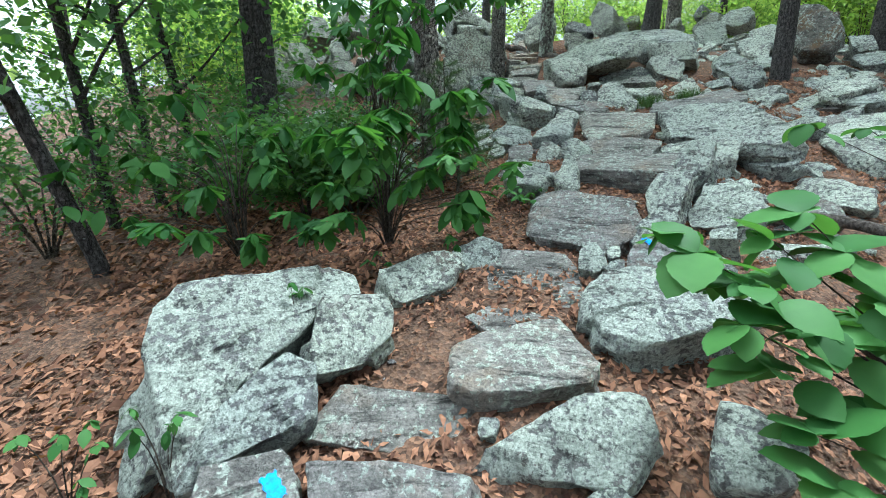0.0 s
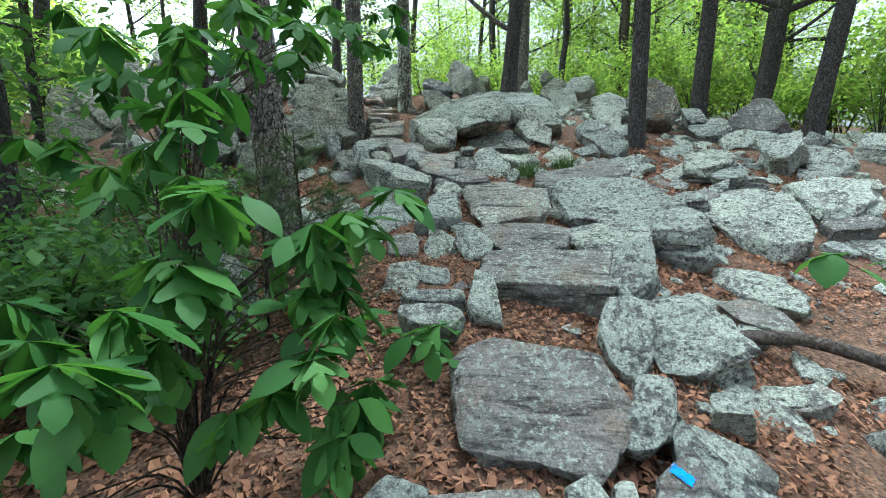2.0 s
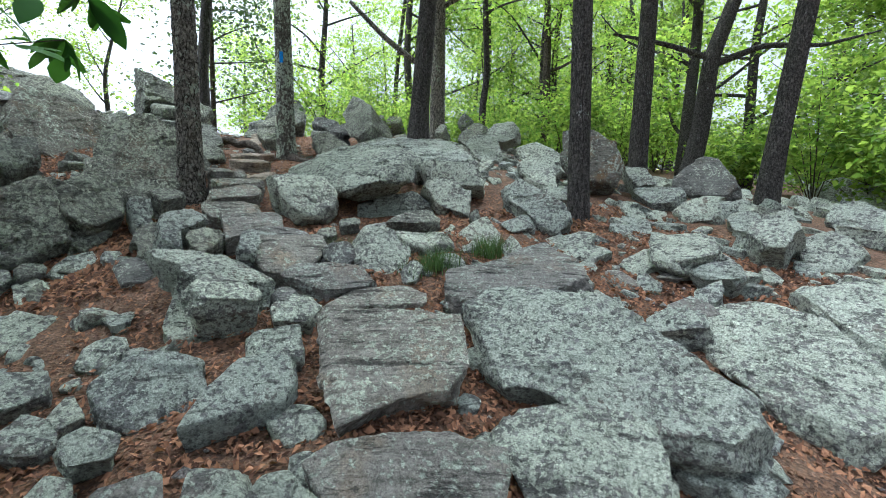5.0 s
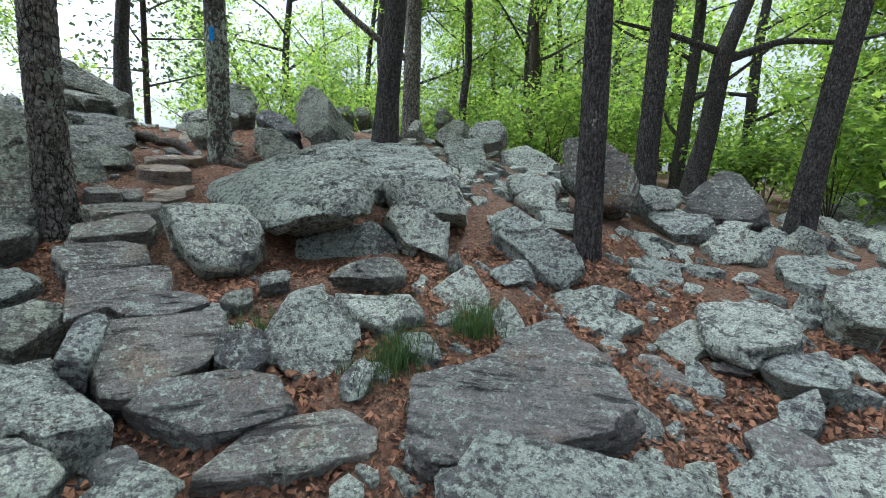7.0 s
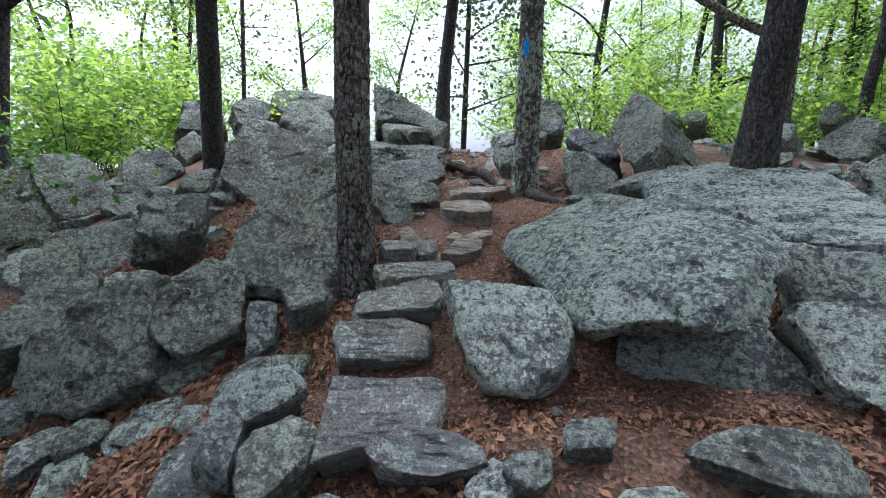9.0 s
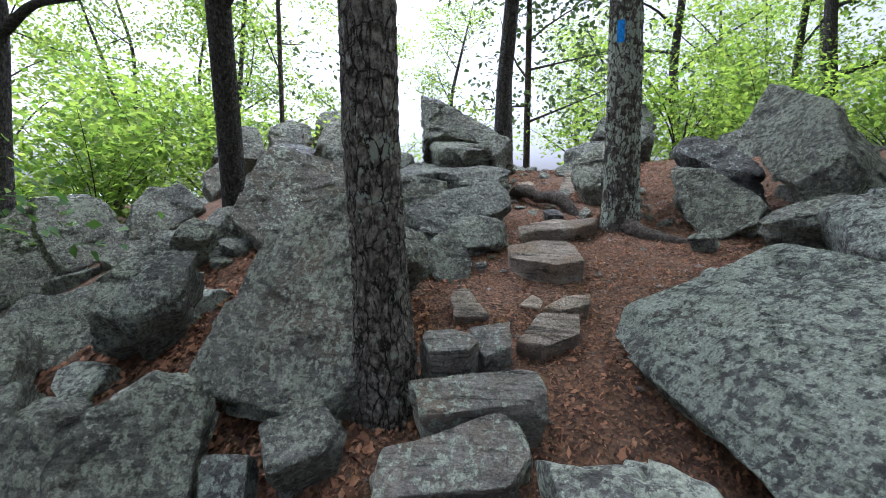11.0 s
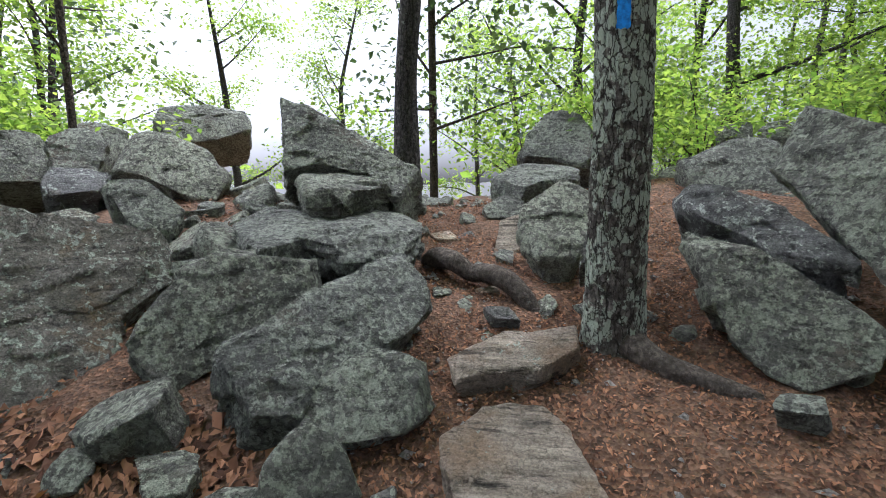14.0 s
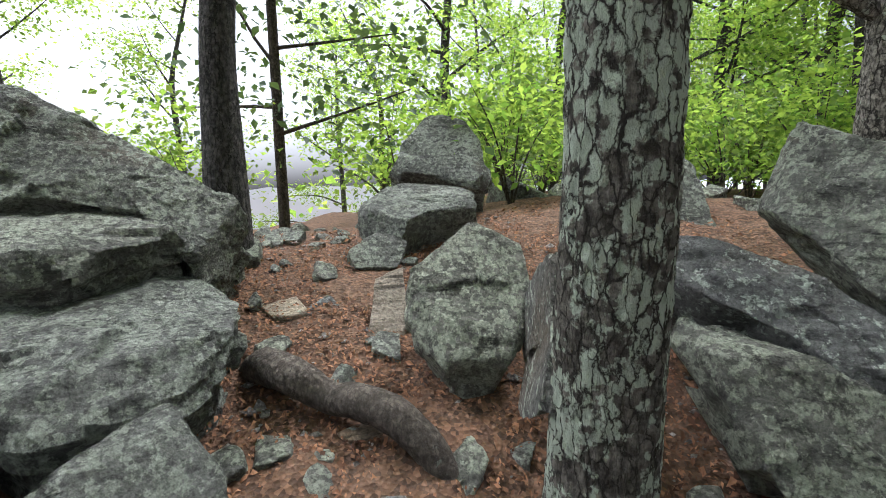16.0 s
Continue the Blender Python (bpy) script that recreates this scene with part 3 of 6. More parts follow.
stone("G", (2.16, 6.12, 1.85), -106, 45, 0.30, ((-0.03, -0.24), (-0.30, -0.11), (-0.34, -0.00), (-0.22, 0.11), (0.04, 0.21), (0.19, 0.16), (0.27, 0.09), (0.24, -0.07), (0.15, -0.15)))
stone("G", (2.25, 5.78, 1.74), -112, 45, 0.20, ((0.02, -0.08), (-0.15, 0.03), (-0.06, 0.07), (0.08, 0.03), (0.10, -0.06)))
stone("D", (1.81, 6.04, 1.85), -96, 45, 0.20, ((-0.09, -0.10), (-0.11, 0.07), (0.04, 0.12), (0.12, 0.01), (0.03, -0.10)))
stone("G", (3.86, 6.53, 2.23), -134, 45, 0.35, ((-0.32, -0.32), (-0.38, -0.22), (-0.20, 0.00), (-0.00, 0.29), (0.20, 0.35), (0.34, 0.22), (0.29, 0.04), (0.09, -0.07), (-0.02, -0.30)))
stone("G", (3.10, 6.27, 1.91), -126, 45, 0.25, ((-0.04, -0.21), (-0.24, 0.02), (-0.06, 0.16), (0.11, 0.16), (0.14, -0.01), (0.09, -0.12)))
stone("G", (3.59, 6.41, 2.04), -132, 30, 0.20, ((0.01, -0.17), (-0.20, 0.08), (0.05, 0.15), (0.14, -0.05)))
stone("G", (3.53, 6.16, 1.85), -135, 28, 0.20, ((-0.15, -0.21), (-0.28, -0.13), (-0.01, 0.14), (0.09, 0.25), (0.20, 0.15), (0.12, -0.01), (0.04, -0.19)))
stone("G", (3.90, 5.92, 1.87), -144, 25, 0.20, ((0.01, -0.38), (-0.28, -0.09), (-0.20, 0.10), (-0.00, 0.08), (0.06, 0.26), (0.22, 0.11), (0.19, -0.09)))
stone("G", (2.57, 6.24, 1.93), -115, 22, 0.15, ((-0.11, -0.27), (-0.12, 0.19), (0.01, 0.23), (0.16, 0.03), (0.07, -0.19)))
stone("P", (1.32, 6.75, 2.04), -83, 32, 0.20, ((-0.13, -0.20), (-0.13, 0.21), (0.07, 0.21), (0.19, -0.21)))
stone("P", (1.21, 7.27, 2.14), -82, 32, 0.15, ((-0.09, -0.24), (-0.14, 0.24), (0.11, 0.23), (0.12, -0.23)))
stone("P", (1.27, 7.50, 2.30), -84, 28, 0.22, ((0.02, -0.28), (-0.18, 0.17), (-0.05, 0.21), (0.07, 0.16), (0.14, -0.25)))
stone("P", (1.28, 7.73, 2.40), -84, 18, 0.25, ((-0.03, -0.23), (-0.13, 0.18), (0.04, 0.21), (0.12, -0.17)))
stone("G", (0.82, 6.67, 2.02), -72, 40, 0.27, ((-0.05, -0.17), (-0.14, -0.02), (-0.20, 0.17), (-0.08, 0.21), (0.03, -0.01), (0.25, -0.03), (0.20, -0.15)))
stone("G", (0.52, 7.37, 2.11), -71, 60, 0.20, ((-0.14, -0.07), (-0.14, 0.07), (0.11, 0.06), (0.17, -0.06)))
stone("G", (1.00, 5.99, 1.80), -71, 20, 0.21, ((-0.25, -0.26), (-0.33, -0.14), (-0.23, 0.08), (-0.11, 0.18), (0.23, 0.29), (0.32, 0.27), (0.30, 0.12), (0.16, 0.06), (0.14, -0.07), (0.01, -0.16), (-0.06, -0.13), (-0.18, -0.24)))
stone("G", (1.07, 5.66, 1.73), -68, 20, 0.27, ((-0.02, -0.17), (-0.15, -0.04), (-0.07, 0.09), (-0.00, 0.15), (0.18, 0.13), (0.07, -0.17)))
stone("D", (1.40, 5.61, 1.68), -81, 30, 0.21, ((-0.04, -0.07), (-0.07, 0.02), (-0.01, 0.06), (0.08, 0.04), (0.05, -0.06)))
stone("A", (2.40, 7.53, 2.59), -148, 28, 0.24, ((0.10, -1.19), (-0.45, -0.95), (-0.66, -0.68), (-0.55, 0.28), (-0.27, 0.56), (0.17, 0.83), (0.27, 0.73), (0.42, 0.47), (0.57, 0.24), (0.40, -0.28)))
stone("G", (1.78, 7.06, 2.30), -94, 50, 0.40, ((-0.22, -0.29), (-0.27, -0.12), (-0.22, 0.17), (-0.01, 0.31), (0.09, 0.32), (0.25, 0.10), (0.26, -0.08), (0.14, -0.17), (-0.03, -0.25)))
stone("G", (3.43, 8.22, 2.90), -115, 18, 0.38, ((-0.75, -0.85), (-0.81, -0.42), (-0.49, 0.30), (-0.04, 0.54), (0.68, 0.65), (0.87, 0.58), (0.62, -0.05), (-0.08, -0.73)))
stone("G", (3.34, 7.20, 2.52), -126, 65, 0.40, ((-0.17, -0.39), (-0.14, 0.16), (-0.04, 0.33), (0.13, 0.34), (0.12, -0.11), (0.11, -0.32)))
stone("A", (2.67, 7.18, 2.16), -114, 58, 0.40, ((-0.05, -0.37), (-0.16, -0.23), (-0.23, 0.10), (0.01, 0.38), (0.13, 0.33), (0.13, 0.12), (0.17, -0.33)))
stone("G", (3.12, 6.93, 2.29), -126, 50, 0.30, ((-0.17, -0.32), (-0.21, -0.08), (-0.12, 0.18), (0.18, 0.21), (0.23, 0.15), (0.10, -0.13)))
stone("G", (4.31, 5.23, 1.90), -154, 30, 0.25, ((-0.05, -0.23), (-0.16, -0.21), (-0.18, 0.09), (-0.08, 0.25), (0.07, 0.25), (0.22, 0.04), (0.17, -0.17)))
stone("G", (4.11, 5.48, 1.76), -148, 35, 0.20, ((-0.02, -0.11), (-0.20, 0.06), (0.01, 0.13), (0.15, 0.05), (0.07, -0.13)))
stone("P", (3.79, 5.38, 1.61), -146, 35, 0.15, ((-0.02, -0.13), (-0.18, -0.08), (-0.08, 0.12), (0.06, 0.15), (0.14, 0.03), (0.08, -0.09)))
stone("G", (3.95, 5.22, 1.63), -151, 30, 0.10, ((-0.11, -0.12), (-0.04, 0.07), (0.06, 0.09), (0.09, -0.05)))
stone("G", (4.28, 4.91, 1.75), -160, 30, 0.20, ((0.01, -0.22), (-0.18, 0.09), (-0.01, 0.16), (0.08, 0.10), (0.10, -0.13)))
stone("G", (4.06, 4.84, 1.60), -159, 35, 0.15, ((0.00, -0.10), (-0.17, 0.04), (-0.01, 0.09), (0.09, 0.04), (0.08, -0.07)))
stone("P", (3.82, 4.79, 1.54), -159, 25, 0.15, ((-0.03, -0.15), (-0.14, -0.05), (-0.07, 0.09), (0.04, 0.17), (0.11, 0.03), (0.08, -0.09)))
stone("G", (3.51, 4.67, 1.53), -159, 25, 0.20, ((0.02, -0.16), (-0.10, -0.10), (-0.09, 0.16), (0.01, 0.19), (0.17, -0.10)))
stone("G", (6.10, 6.28, 2.17), -152, 30, 0.25, ((-0.09, -0.24), (-0.32, -0.02), (-0.16, 0.30), (0.12, 0.26), (0.30, -0.07), (0.15, -0.22)))
stone("G", (5.67, 5.55, 2.07), -158, 35, 0.20, ((-0.15, -0.19), (-0.22, 0.02), (0.04, 0.19), (0.21, 0.08), (0.13, -0.09)))
stone("G", (5.09, 5.01, 2.05), -163, 35, 0.30, ((-0.16, -0.16), (-0.32, 0.09), (-0.04, 0.18), (0.21, 0.12), (0.22, -0.07), (0.10, -0.16)))
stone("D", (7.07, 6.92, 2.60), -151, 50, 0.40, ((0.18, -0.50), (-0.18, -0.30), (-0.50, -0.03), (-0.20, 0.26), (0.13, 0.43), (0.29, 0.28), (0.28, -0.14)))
stone("G", (5.76, 6.64, 2.37), -147, 30, 0.20, ((-0.07, -0.36), (-0.20, -0.16), (-0.13, 0.23), (0.16, 0.33), (0.25, -0.04)))
stone("G", (4.86, 6.12, 2.02), -146, 35, 0.15, ((-0.16, -0.17), (-0.13, 0.08), (0.12, 0.15), (0.18, -0.06)))
stone("G", (4.95, 6.66, 2.07), -141, 45, 0.15, ((-0.18, -0.17), (-0.23, -0.02), (0.17, 0.18), (0.25, 0.01)))
stone("B", (5.21, 7.14, 2.83), -138, 65, 0.40, ((-0.33, -0.37), (-0.40, -0.04), (-0.20, 0.23), (0.16, 0.35), (0.37, 0.26), (0.35, -0.10), (0.05, -0.34)))
stone("G", (4.57, 6.99, 2.35), -134, 45, 0.20, ((-0.13, -0.22), (-0.08, 0.18), (0.12, 0.19), (0.08, -0.15)))
stone("G", (4.60, 7.33, 2.54), -131, 45, 0.20, ((-0.07, -0.22), (-0.17, 0.13), (0.13, 0.16), (0.11, -0.07)))
stone("G", (4.63, 8.72, 3.04), -122, 60, 0.30, ((-0.17, -0.25), (-0.27, 0.17), (0.22, 0.24), (0.23, -0.16)))
stone("G", (5.54, 9.63, 3.48), -125, 60, 0.32, ((-0.17, -0.26), (-0.23, 0.16), (0.07, 0.33), (0.23, 0.01), (0.09, -0.24)))
stone("G", (5.89, 9.08, 3.03), -130, 50, 0.30, ((-0.17, -0.44), (-0.30, -0.04), (0.02, 0.52), (0.30, 0.21), (0.15, -0.26)))
stone("G", (4.73, 7.58, 2.68), -131, 50, 0.30, ((-0.12, -0.26), (-0.13, 0.03), (0.01, 0.32), (0.13, 0.10), (0.11, -0.18)))
stone("G", (5.82, 6.96, 2.60), -144, 45, 0.25, ((-0.22, -0.23), (-0.14, 0.05), (0.17, 0.22), (0.19, -0.04)))
stone("G", (10.97, 6.80, 2.48), -155, 40, 0.40, ((-0.50, -1.07), (-0.50, -0.18), (0.21, 0.70), (0.46, 0.70), (0.33, -0.14)))
stone("G", (7.80, 4.71, 1.95), -159, 30, 0.30, ((-0.06, -0.44), (-0.32, 0.32), (0.22, 0.43), (0.16, -0.31)))
stone("G", (7.31, 5.26, 2.08), -154, 35, 0.30, ((-0.39, -0.38), (-0.21, 0.26), (0.30, 0.32), (0.29, -0.20)))
stone("G", (6.60, 4.15, 1.76), -160, 25, 0.30, ((-0.23, -0.31), (-0.11, 0.20), (0.20, 0.29), (0.14, -0.18)))
stone("G", (2.88, 3.41, 1.03), -147, 24, 0.15, ((-0.09, -0.33), (-0.21, -0.22), (-0.16, 0.03), (0.03, 0.34), (0.20, 0.27), (0.17, 0.07), (0.06, -0.16)))
stone("P", (2.51, 3.09, 0.96), -148, 24, 0.15, ((-0.04, -0.21), (-0.15, -0.09), (-0.07, 0.08), (0.07, 0.19), (0.13, 0.11), (0.06, -0.08)))
stone("G", (3.03, 2.53, 0.80), -162, 25, 0.15, ((-0.04, -0.15), (-0.10, 0.08), (0.06, 0.13), (0.08, -0.07)))
stone("G", (2.57, 2.40, 0.73), -162, 32, 0.20, ((0.08, -0.15), (-0.20, 0.03), (-0.18, 0.16), (0.13, 0.06), (0.17, -0.10)))
stone("P", (2.06, 2.51, 0.82), -155, 18, 0.10, ((0.02, -0.14), (-0.14, 0.04), (-0.07, 0.11), (0.06, 0.08), (0.12, -0.09)))
stone("G", (4.16, 3.44, 1.17), -156, 20, 0.10, ((-0.13, -0.28), (-0.24, 0.02), (0.07, 0.20), (0.25, 0.14), (0.05, -0.07)))
stone("G", (4.79, 3.34, 1.27), -160, 30, 0.15, ((-0.07, -0.17), (-0.27, 0.07), (0.10, 0.13), (0.24, -0.03)))
stone("G", (4.27, 2.97, 1.06), -162, 25, 0.15, ((-0.03, -0.15), (-0.16, 0.08), (0.08, 0.15), (0.12, -0.08)))
stone("G", (4.60, 4.03, 1.53), -152, 28, 0.20, ((-0.27, -0.36), (-0.44, -0.11), (-0.01, 0.32), (0.17, 0.30), (0.33, 0.06), (0.22, -0.20)))
stone("D", (4.22, 3.71, 1.36), -153, 25, 0.18, ((-0.02, -0.20), (-0.16, 0.19), (0.02, 0.15), (0.15, -0.14)))
stone("G", (5.23, 3.67, 1.52), -158, 28, 0.16, ((-0.38, -0.33), (-0.39, -0.15), (0.34, 0.27), (0.43, 0.21)))
stone("G", (1.21, 2.47, 1.02), -141, 25, 0.20, ((-0.04, -0.06), (-0.05, 0.05), (0.03, 0.07), (0.06, -0.05)))
stone("G", (1.50, 2.40, 0.95), -150, 25, 0.20, ((-0.01, -0.06), (-0.08, 0.02), (0.02, 0.09), (0.07, -0.05)))
stone("G", (5.71, 6.07, 2.19), -141, 45, 0.20, ((-0.11, -0.23), (-0.20, 0.17), (0.14, 0.24), (0.18, -0.18)))
stone("G", (5.50, 4.79, 1.86), -149, 40, 0.20, ((-0.12, -0.23), (-0.26, 0.05), (-0.01, 0.27), (0.22, 0.12), (0.18, -0.21)))
stone("G", (3.83, 3.18, 0.99), -157, 25, 0.15, ((0.03, -0.12), (-0.12, -0.06), (-0.01, 0.13), (0.11, 0.05)))
stone("G", (0.56, 3.11, 1.16), -105, 30, 0.25, ((-0.06, -0.12), (-0.06, 0.07), (0.01, 0.14), (0.07, 0.10), (0.05, -0.07), (-0.01, -0.13)))
stone("G", (0.68, 3.43, 1.15), -106, 20, 0.14, ((-0.05, -0.17), (-0.05, 0.18), (0.03, 0.18), (0.05, -0.04), (0.02, -0.14)))
stone("G", (0.61, 3.83, 1.17), -101, 28, 0.15, ((-0.14, -0.08), (-0.16, 0.09), (0.00, 0.09), (0.17, 0.02), (0.13, -0.12)))
stone("G", (0.78, 3.78, 1.17), -106, 30, 0.15, ((-0.08, -0.07), (-0.05, 0.08), (0.08, 0.07), (0.05, -0.09)))
stone("G", (0.99, 4.27, 1.23), -107, 45, 0.20, ((-0.18, -0.10), (-0.22, 0.08), (-0.04, 0.14), (0.17, 0.09), (0.19, -0.08), (0.08, -0.12)))
stone("G", (1.16, 4.17, 1.30), -111, 45, 0.20, ((-0.12, -0.13), (-0.14, 0.01), (-0.03, 0.16), (0.13, 0.10), (0.16, -0.03), (0.00, -0.11)))
stone("H", (-0.25, 7.15, 2.03), -90, 64, 0.50, ((0.08, -0.34), (-0.20, -0.20), (-0.39, 0.08), (-0.35, 0.27), (-0.13, 0.36), (0.08, 0.32), (0.28, 0.09), (0.38, -0.18), (0.25, -0.40)))
stone("H", (0.20, 7.35, 2.19), -60, 48, 0.40, ((-0.19, -0.18), (-0.31, 0.04), (-0.22, 0.24), (0.13, 0.19), (0.22, 0.02), (0.27, -0.11), (0.10, -0.19)))
stone("H", (0.18, 7.28, 1.91), -58, 42, 0.20, ((-0.02, -0.14), (-0.18, 0.19), (-0.02, 0.15), (0.14, -0.07), (0.08, -0.14)))
stone("H", (0.47, 8.11, 2.65), -90, 52, 0.50, ((0.48, -0.46), (-0.20, -0.35), (-0.54, -0.19), (-0.53, 0.08), (-0.18, 0.31), (0.43, 0.48), (0.53, 0.14)))
stone("H", (-2.84, 9.45, 2.66), -48, 60, 0.80, ((0.47, -0.51), (-0.16, -0.39), (-0.49, -0.18), (-0.55, 0.25), (-0.37, 0.58), (0.05, 0.51), (0.50, 0.05), (0.55, -0.29)))
stone("H", (-2.04, 9.87, 2.88), -54, 55, 0.40, ((0.20, -0.33), (-0.26, -0.14), (-0.38, 0.17), (-0.09, 0.37), (0.17, 0.04), (0.36, -0.11)))
stone("H", (-1.24, 8.44, 2.30), -52, 42, 0.50, ((0.29, -0.50), (-0.21, -0.35), (-0.33, -0.11), (-0.33, 0.39), (0.01, 0.44), (0.28, 0.24), (0.30, -0.11)))
stone("H", (-1.08, 7.80, 2.27), -47, 40, 0.32, ((-0.10, -0.16), (-0.26, 0.15), (0.12, 0.13), (0.24, -0.12)))
stone("H", (-0.44, 8.17, 2.61), -58, 45, 0.43, ((0.09, -0.16), (-0.19, 0.01), (-0.21, 0.16), (0.09, 0.08), (0.22, -0.09)))
stone("H", (-1.06, 8.78, 2.66), -55, 45, 0.30, ((0.03, -0.15), (-0.15, 0.01), (-0.06, 0.17), (0.18, -0.04)))
stone("H", (-0.76, 7.41, 2.11), -50, 40, 0.40, ((0.09, -0.22), (-0.17, -0.05), (-0.25, 0.25), (-0.08, 0.21), (0.17, 0.00), (0.25, -0.19)))
stone("H", (-2.26, 10.95, 3.29), -57, 55, 0.30, ((-0.00, -0.21), (-0.23, 0.04), (-0.02, 0.22), (0.25, -0.04)))
stone("H", (-2.20, 12.35, 3.94), -63, 55, 0.55, ((-0.25, -0.23), (-0.28, 0.26), (0.33, 0.16), (0.21, -0.19)))
stone("H", (0.14, 6.96, 1.71), -54, 30, 0.12, ((0.01, -0.11), (-0.07, 0.04), (-0.01, 0.08), (0.06, -0.01)))
stone("H", (0.20, 7.07, 1.76), -57, 30, 0.12, ((-0.08, -0.07), (0.00, 0.07), (0.07, 0.06), (0.01, -0.06)))
stone("H", (0.02, 6.74, 1.58), -49, 35, 0.15, ((0.04, -0.09), (-0.12, -0.00), (-0.13, 0.08), (0.07, 0.07), (0.13, -0.05)))
stone("H", (-0.08, 6.90, 1.72), -50, 30, 0.13, ((0.01, -0.11), (-0.09, 0.01), (-0.05, 0.11), (0.03, 0.07), (0.10, -0.08)))
stone("H", (1.01, 6.57, 1.94), -69, 28, 0.25, ((-0.05, -0.14), (-0.21, 0.13), (-0.01, 0.11), (0.08, 0.03), (0.19, -0.12)))
stone("H", (0.67, 7.06, 1.92), -66, 40, 0.25, ((-0.08, -0.16), (-0.20, 0.05), (-0.19, 0.19), (-0.08, 0.19), (0.12, -0.03), (0.23, -0.08), (0.19, -0.17)))
stone("H", (0.71, 7.56, 2.27), -71, 30, 0.25, ((-0.06, -0.15), (-0.12, 0.11), (0.05, 0.12), (0.12, -0.08)))
stone("P", (1.49, 6.63, 1.96), -85, 30, 0.15, ((-0.02, -0.20), (-0.09, -0.11), (-0.07, 0.19), (0.03, 0.21), (0.08, 0.05), (0.07, -0.14)))
stone("H", (1.86, 6.57, 1.97), -97, 35, 0.15, ((-0.04, -0.09), (-0.08, 0.06), (-0.00, 0.08), (0.06, 0.02), (0.05, -0.07)))
stone("H", (2.07, 6.69, 2.05), -103, 25, 0.17, ((-0.02, -0.10), (-0.09, 0.08), (0.03, 0.08), (0.08, -0.07)))
stone("H", (2.60, 6.56, 2.08), -119, 28, 0.20, ((0.07, -0.27), (-0.10, -0.09), (-0.16, 0.18), (0.01, 0.19), (0.09, 0.12), (0.07, -0.13)))
stone("H", (3.22, 6.59, 2.10), -132, 55, 0.30, ((-0.03, -0.06), (-0.08, 0.02), (0.03, 0.05), (0.08, -0.01)))
stone("H", (0.63, 11.21, 3.79), -73, 50, 0.70, ((-0.55, -0.44), (-0.48, -0.36), (-0.48, -0.23), (-0.10, 0.17), (0.23, 0.55), (0.39, 0.54), (0.50, 0.23), (0.22, 0.22), (0.10, -0.24), (0.16, -0.43)))
stone("H", (0.61, 10.99, 3.59), -72, 18, 0.44, ((-0.09, -0.26), (-0.38, -0.17), (-0.19, 0.30), (0.01, 0.29), (0.14, 0.20), (0.28, -0.12), (0.22, -0.23)))
stone("H", (0.65, 10.60, 3.32), -80, 8, 0.50, ((-0.29, -0.60), (-0.66, -0.48), (-0.67, 0.25), (-0.09, 0.49), (0.21, 0.45), (0.34, 0.34), (0.41, 0.05), (0.26, -0.15), (0.49, -0.35)))
stone("H", (0.78, 9.64, 2.98), -60, 34, 0.40, ((-0.00, -0.34), (-0.12, -0.26), (-0.18, -0.10), (-0.36, 0.29), (-0.43, 0.49), (-0.09, 0.56), (0.07, 0.35), (0.21, -0.06), (0.36, -0.17), (0.37, -0.38), (0.17, -0.39)))
stone("H", (1.00, 9.44, 2.81), -82, 38, 0.30, ((0.10, -0.31), (-0.08, -0.22), (-0.18, 0.02), (-0.13, 0.24), (0.01, 0.24), (0.13, 0.10), (0.15, -0.07)))
stone("H", (0.89, 9.07, 2.67), -76, 52, 0.30, ((0.05, -0.16), (-0.12, -0.10), (-0.22, -0.00), (-0.13, 0.09), (0.02, 0.14), (0.20, 0.11), (0.19, -0.08)))
stone("B", (-0.37, 9.76, 3.02), -52, 48, 0.60, ((0.10, -0.63), (-0.69, -0.31), (-0.69, -0.02), (-0.37, 0.49), (-0.12, 0.47), (0.04, 0.23), (0.24, 0.23), (0.41, 0.11), (0.60, -0.02), (0.48, -0.54)))
stone("H", (-3.15, 12.71, 3.97), -49, 58, 0.78, ((0.36, -0.44), (-0.20, -0.25), (-0.35, 0.04), (-0.15, 0.32), (0.35, 0.34)))
stone("H", (-2.45, 12.97, 4.10), -55, 55, 0.73, ((-0.01, -0.33), (-0.34, -0.08), (-0.09, 0.36), (0.19, 0.21), (0.24, -0.16)))
stone("H", (-2.74, 15.64, 4.67), -63, 60, 0.94, ((-0.19, -0.70), (-0.32, -0.13), (-0.27, 0.76), (0.23, 0.82), (0.38, -0.06), (0.17, -0.70)))
stone("H", (-0.90, 11.63, 3.72), -62, 50, 0.50, ((0.01, -0.46), (-0.35, -0.23), (-0.40, 0.12), (-0.00, 0.40), (0.40, 0.27), (0.27, 0.09), (0.07, -0.19)))
stone("H", (-0.52, 10.70, 3.45), -60, 45, 0.40, ((-0.20, -0.22), (-0.26, 0.00), (0.03, 0.18), (0.24, 0.13), (0.18, -0.08)))
stone("D", (-1.46, 11.38, 3.64), -54, 25, 0.30, ((-0.24, -0.20), (-0.20, 0.25), (0.19, 0.13), (0.25, -0.18)))
stone("T", (1.59, 9.78, 2.86), -99, 12, 0.14, ((0.08, -0.28), (-0.13, -0.09), (-0.21, 0.25), (-0.07, 0.28), (0.12, 0.07), (0.20, -0.24)))
stone("T", (1.48, 9.15, 2.71), -100, 10, 0.26, ((-0.24, -0.27), (-0.39, 0.10), (0.12, 0.25), (0.23, 0.12), (0.17, -0.04), (0.11, -0.17)))
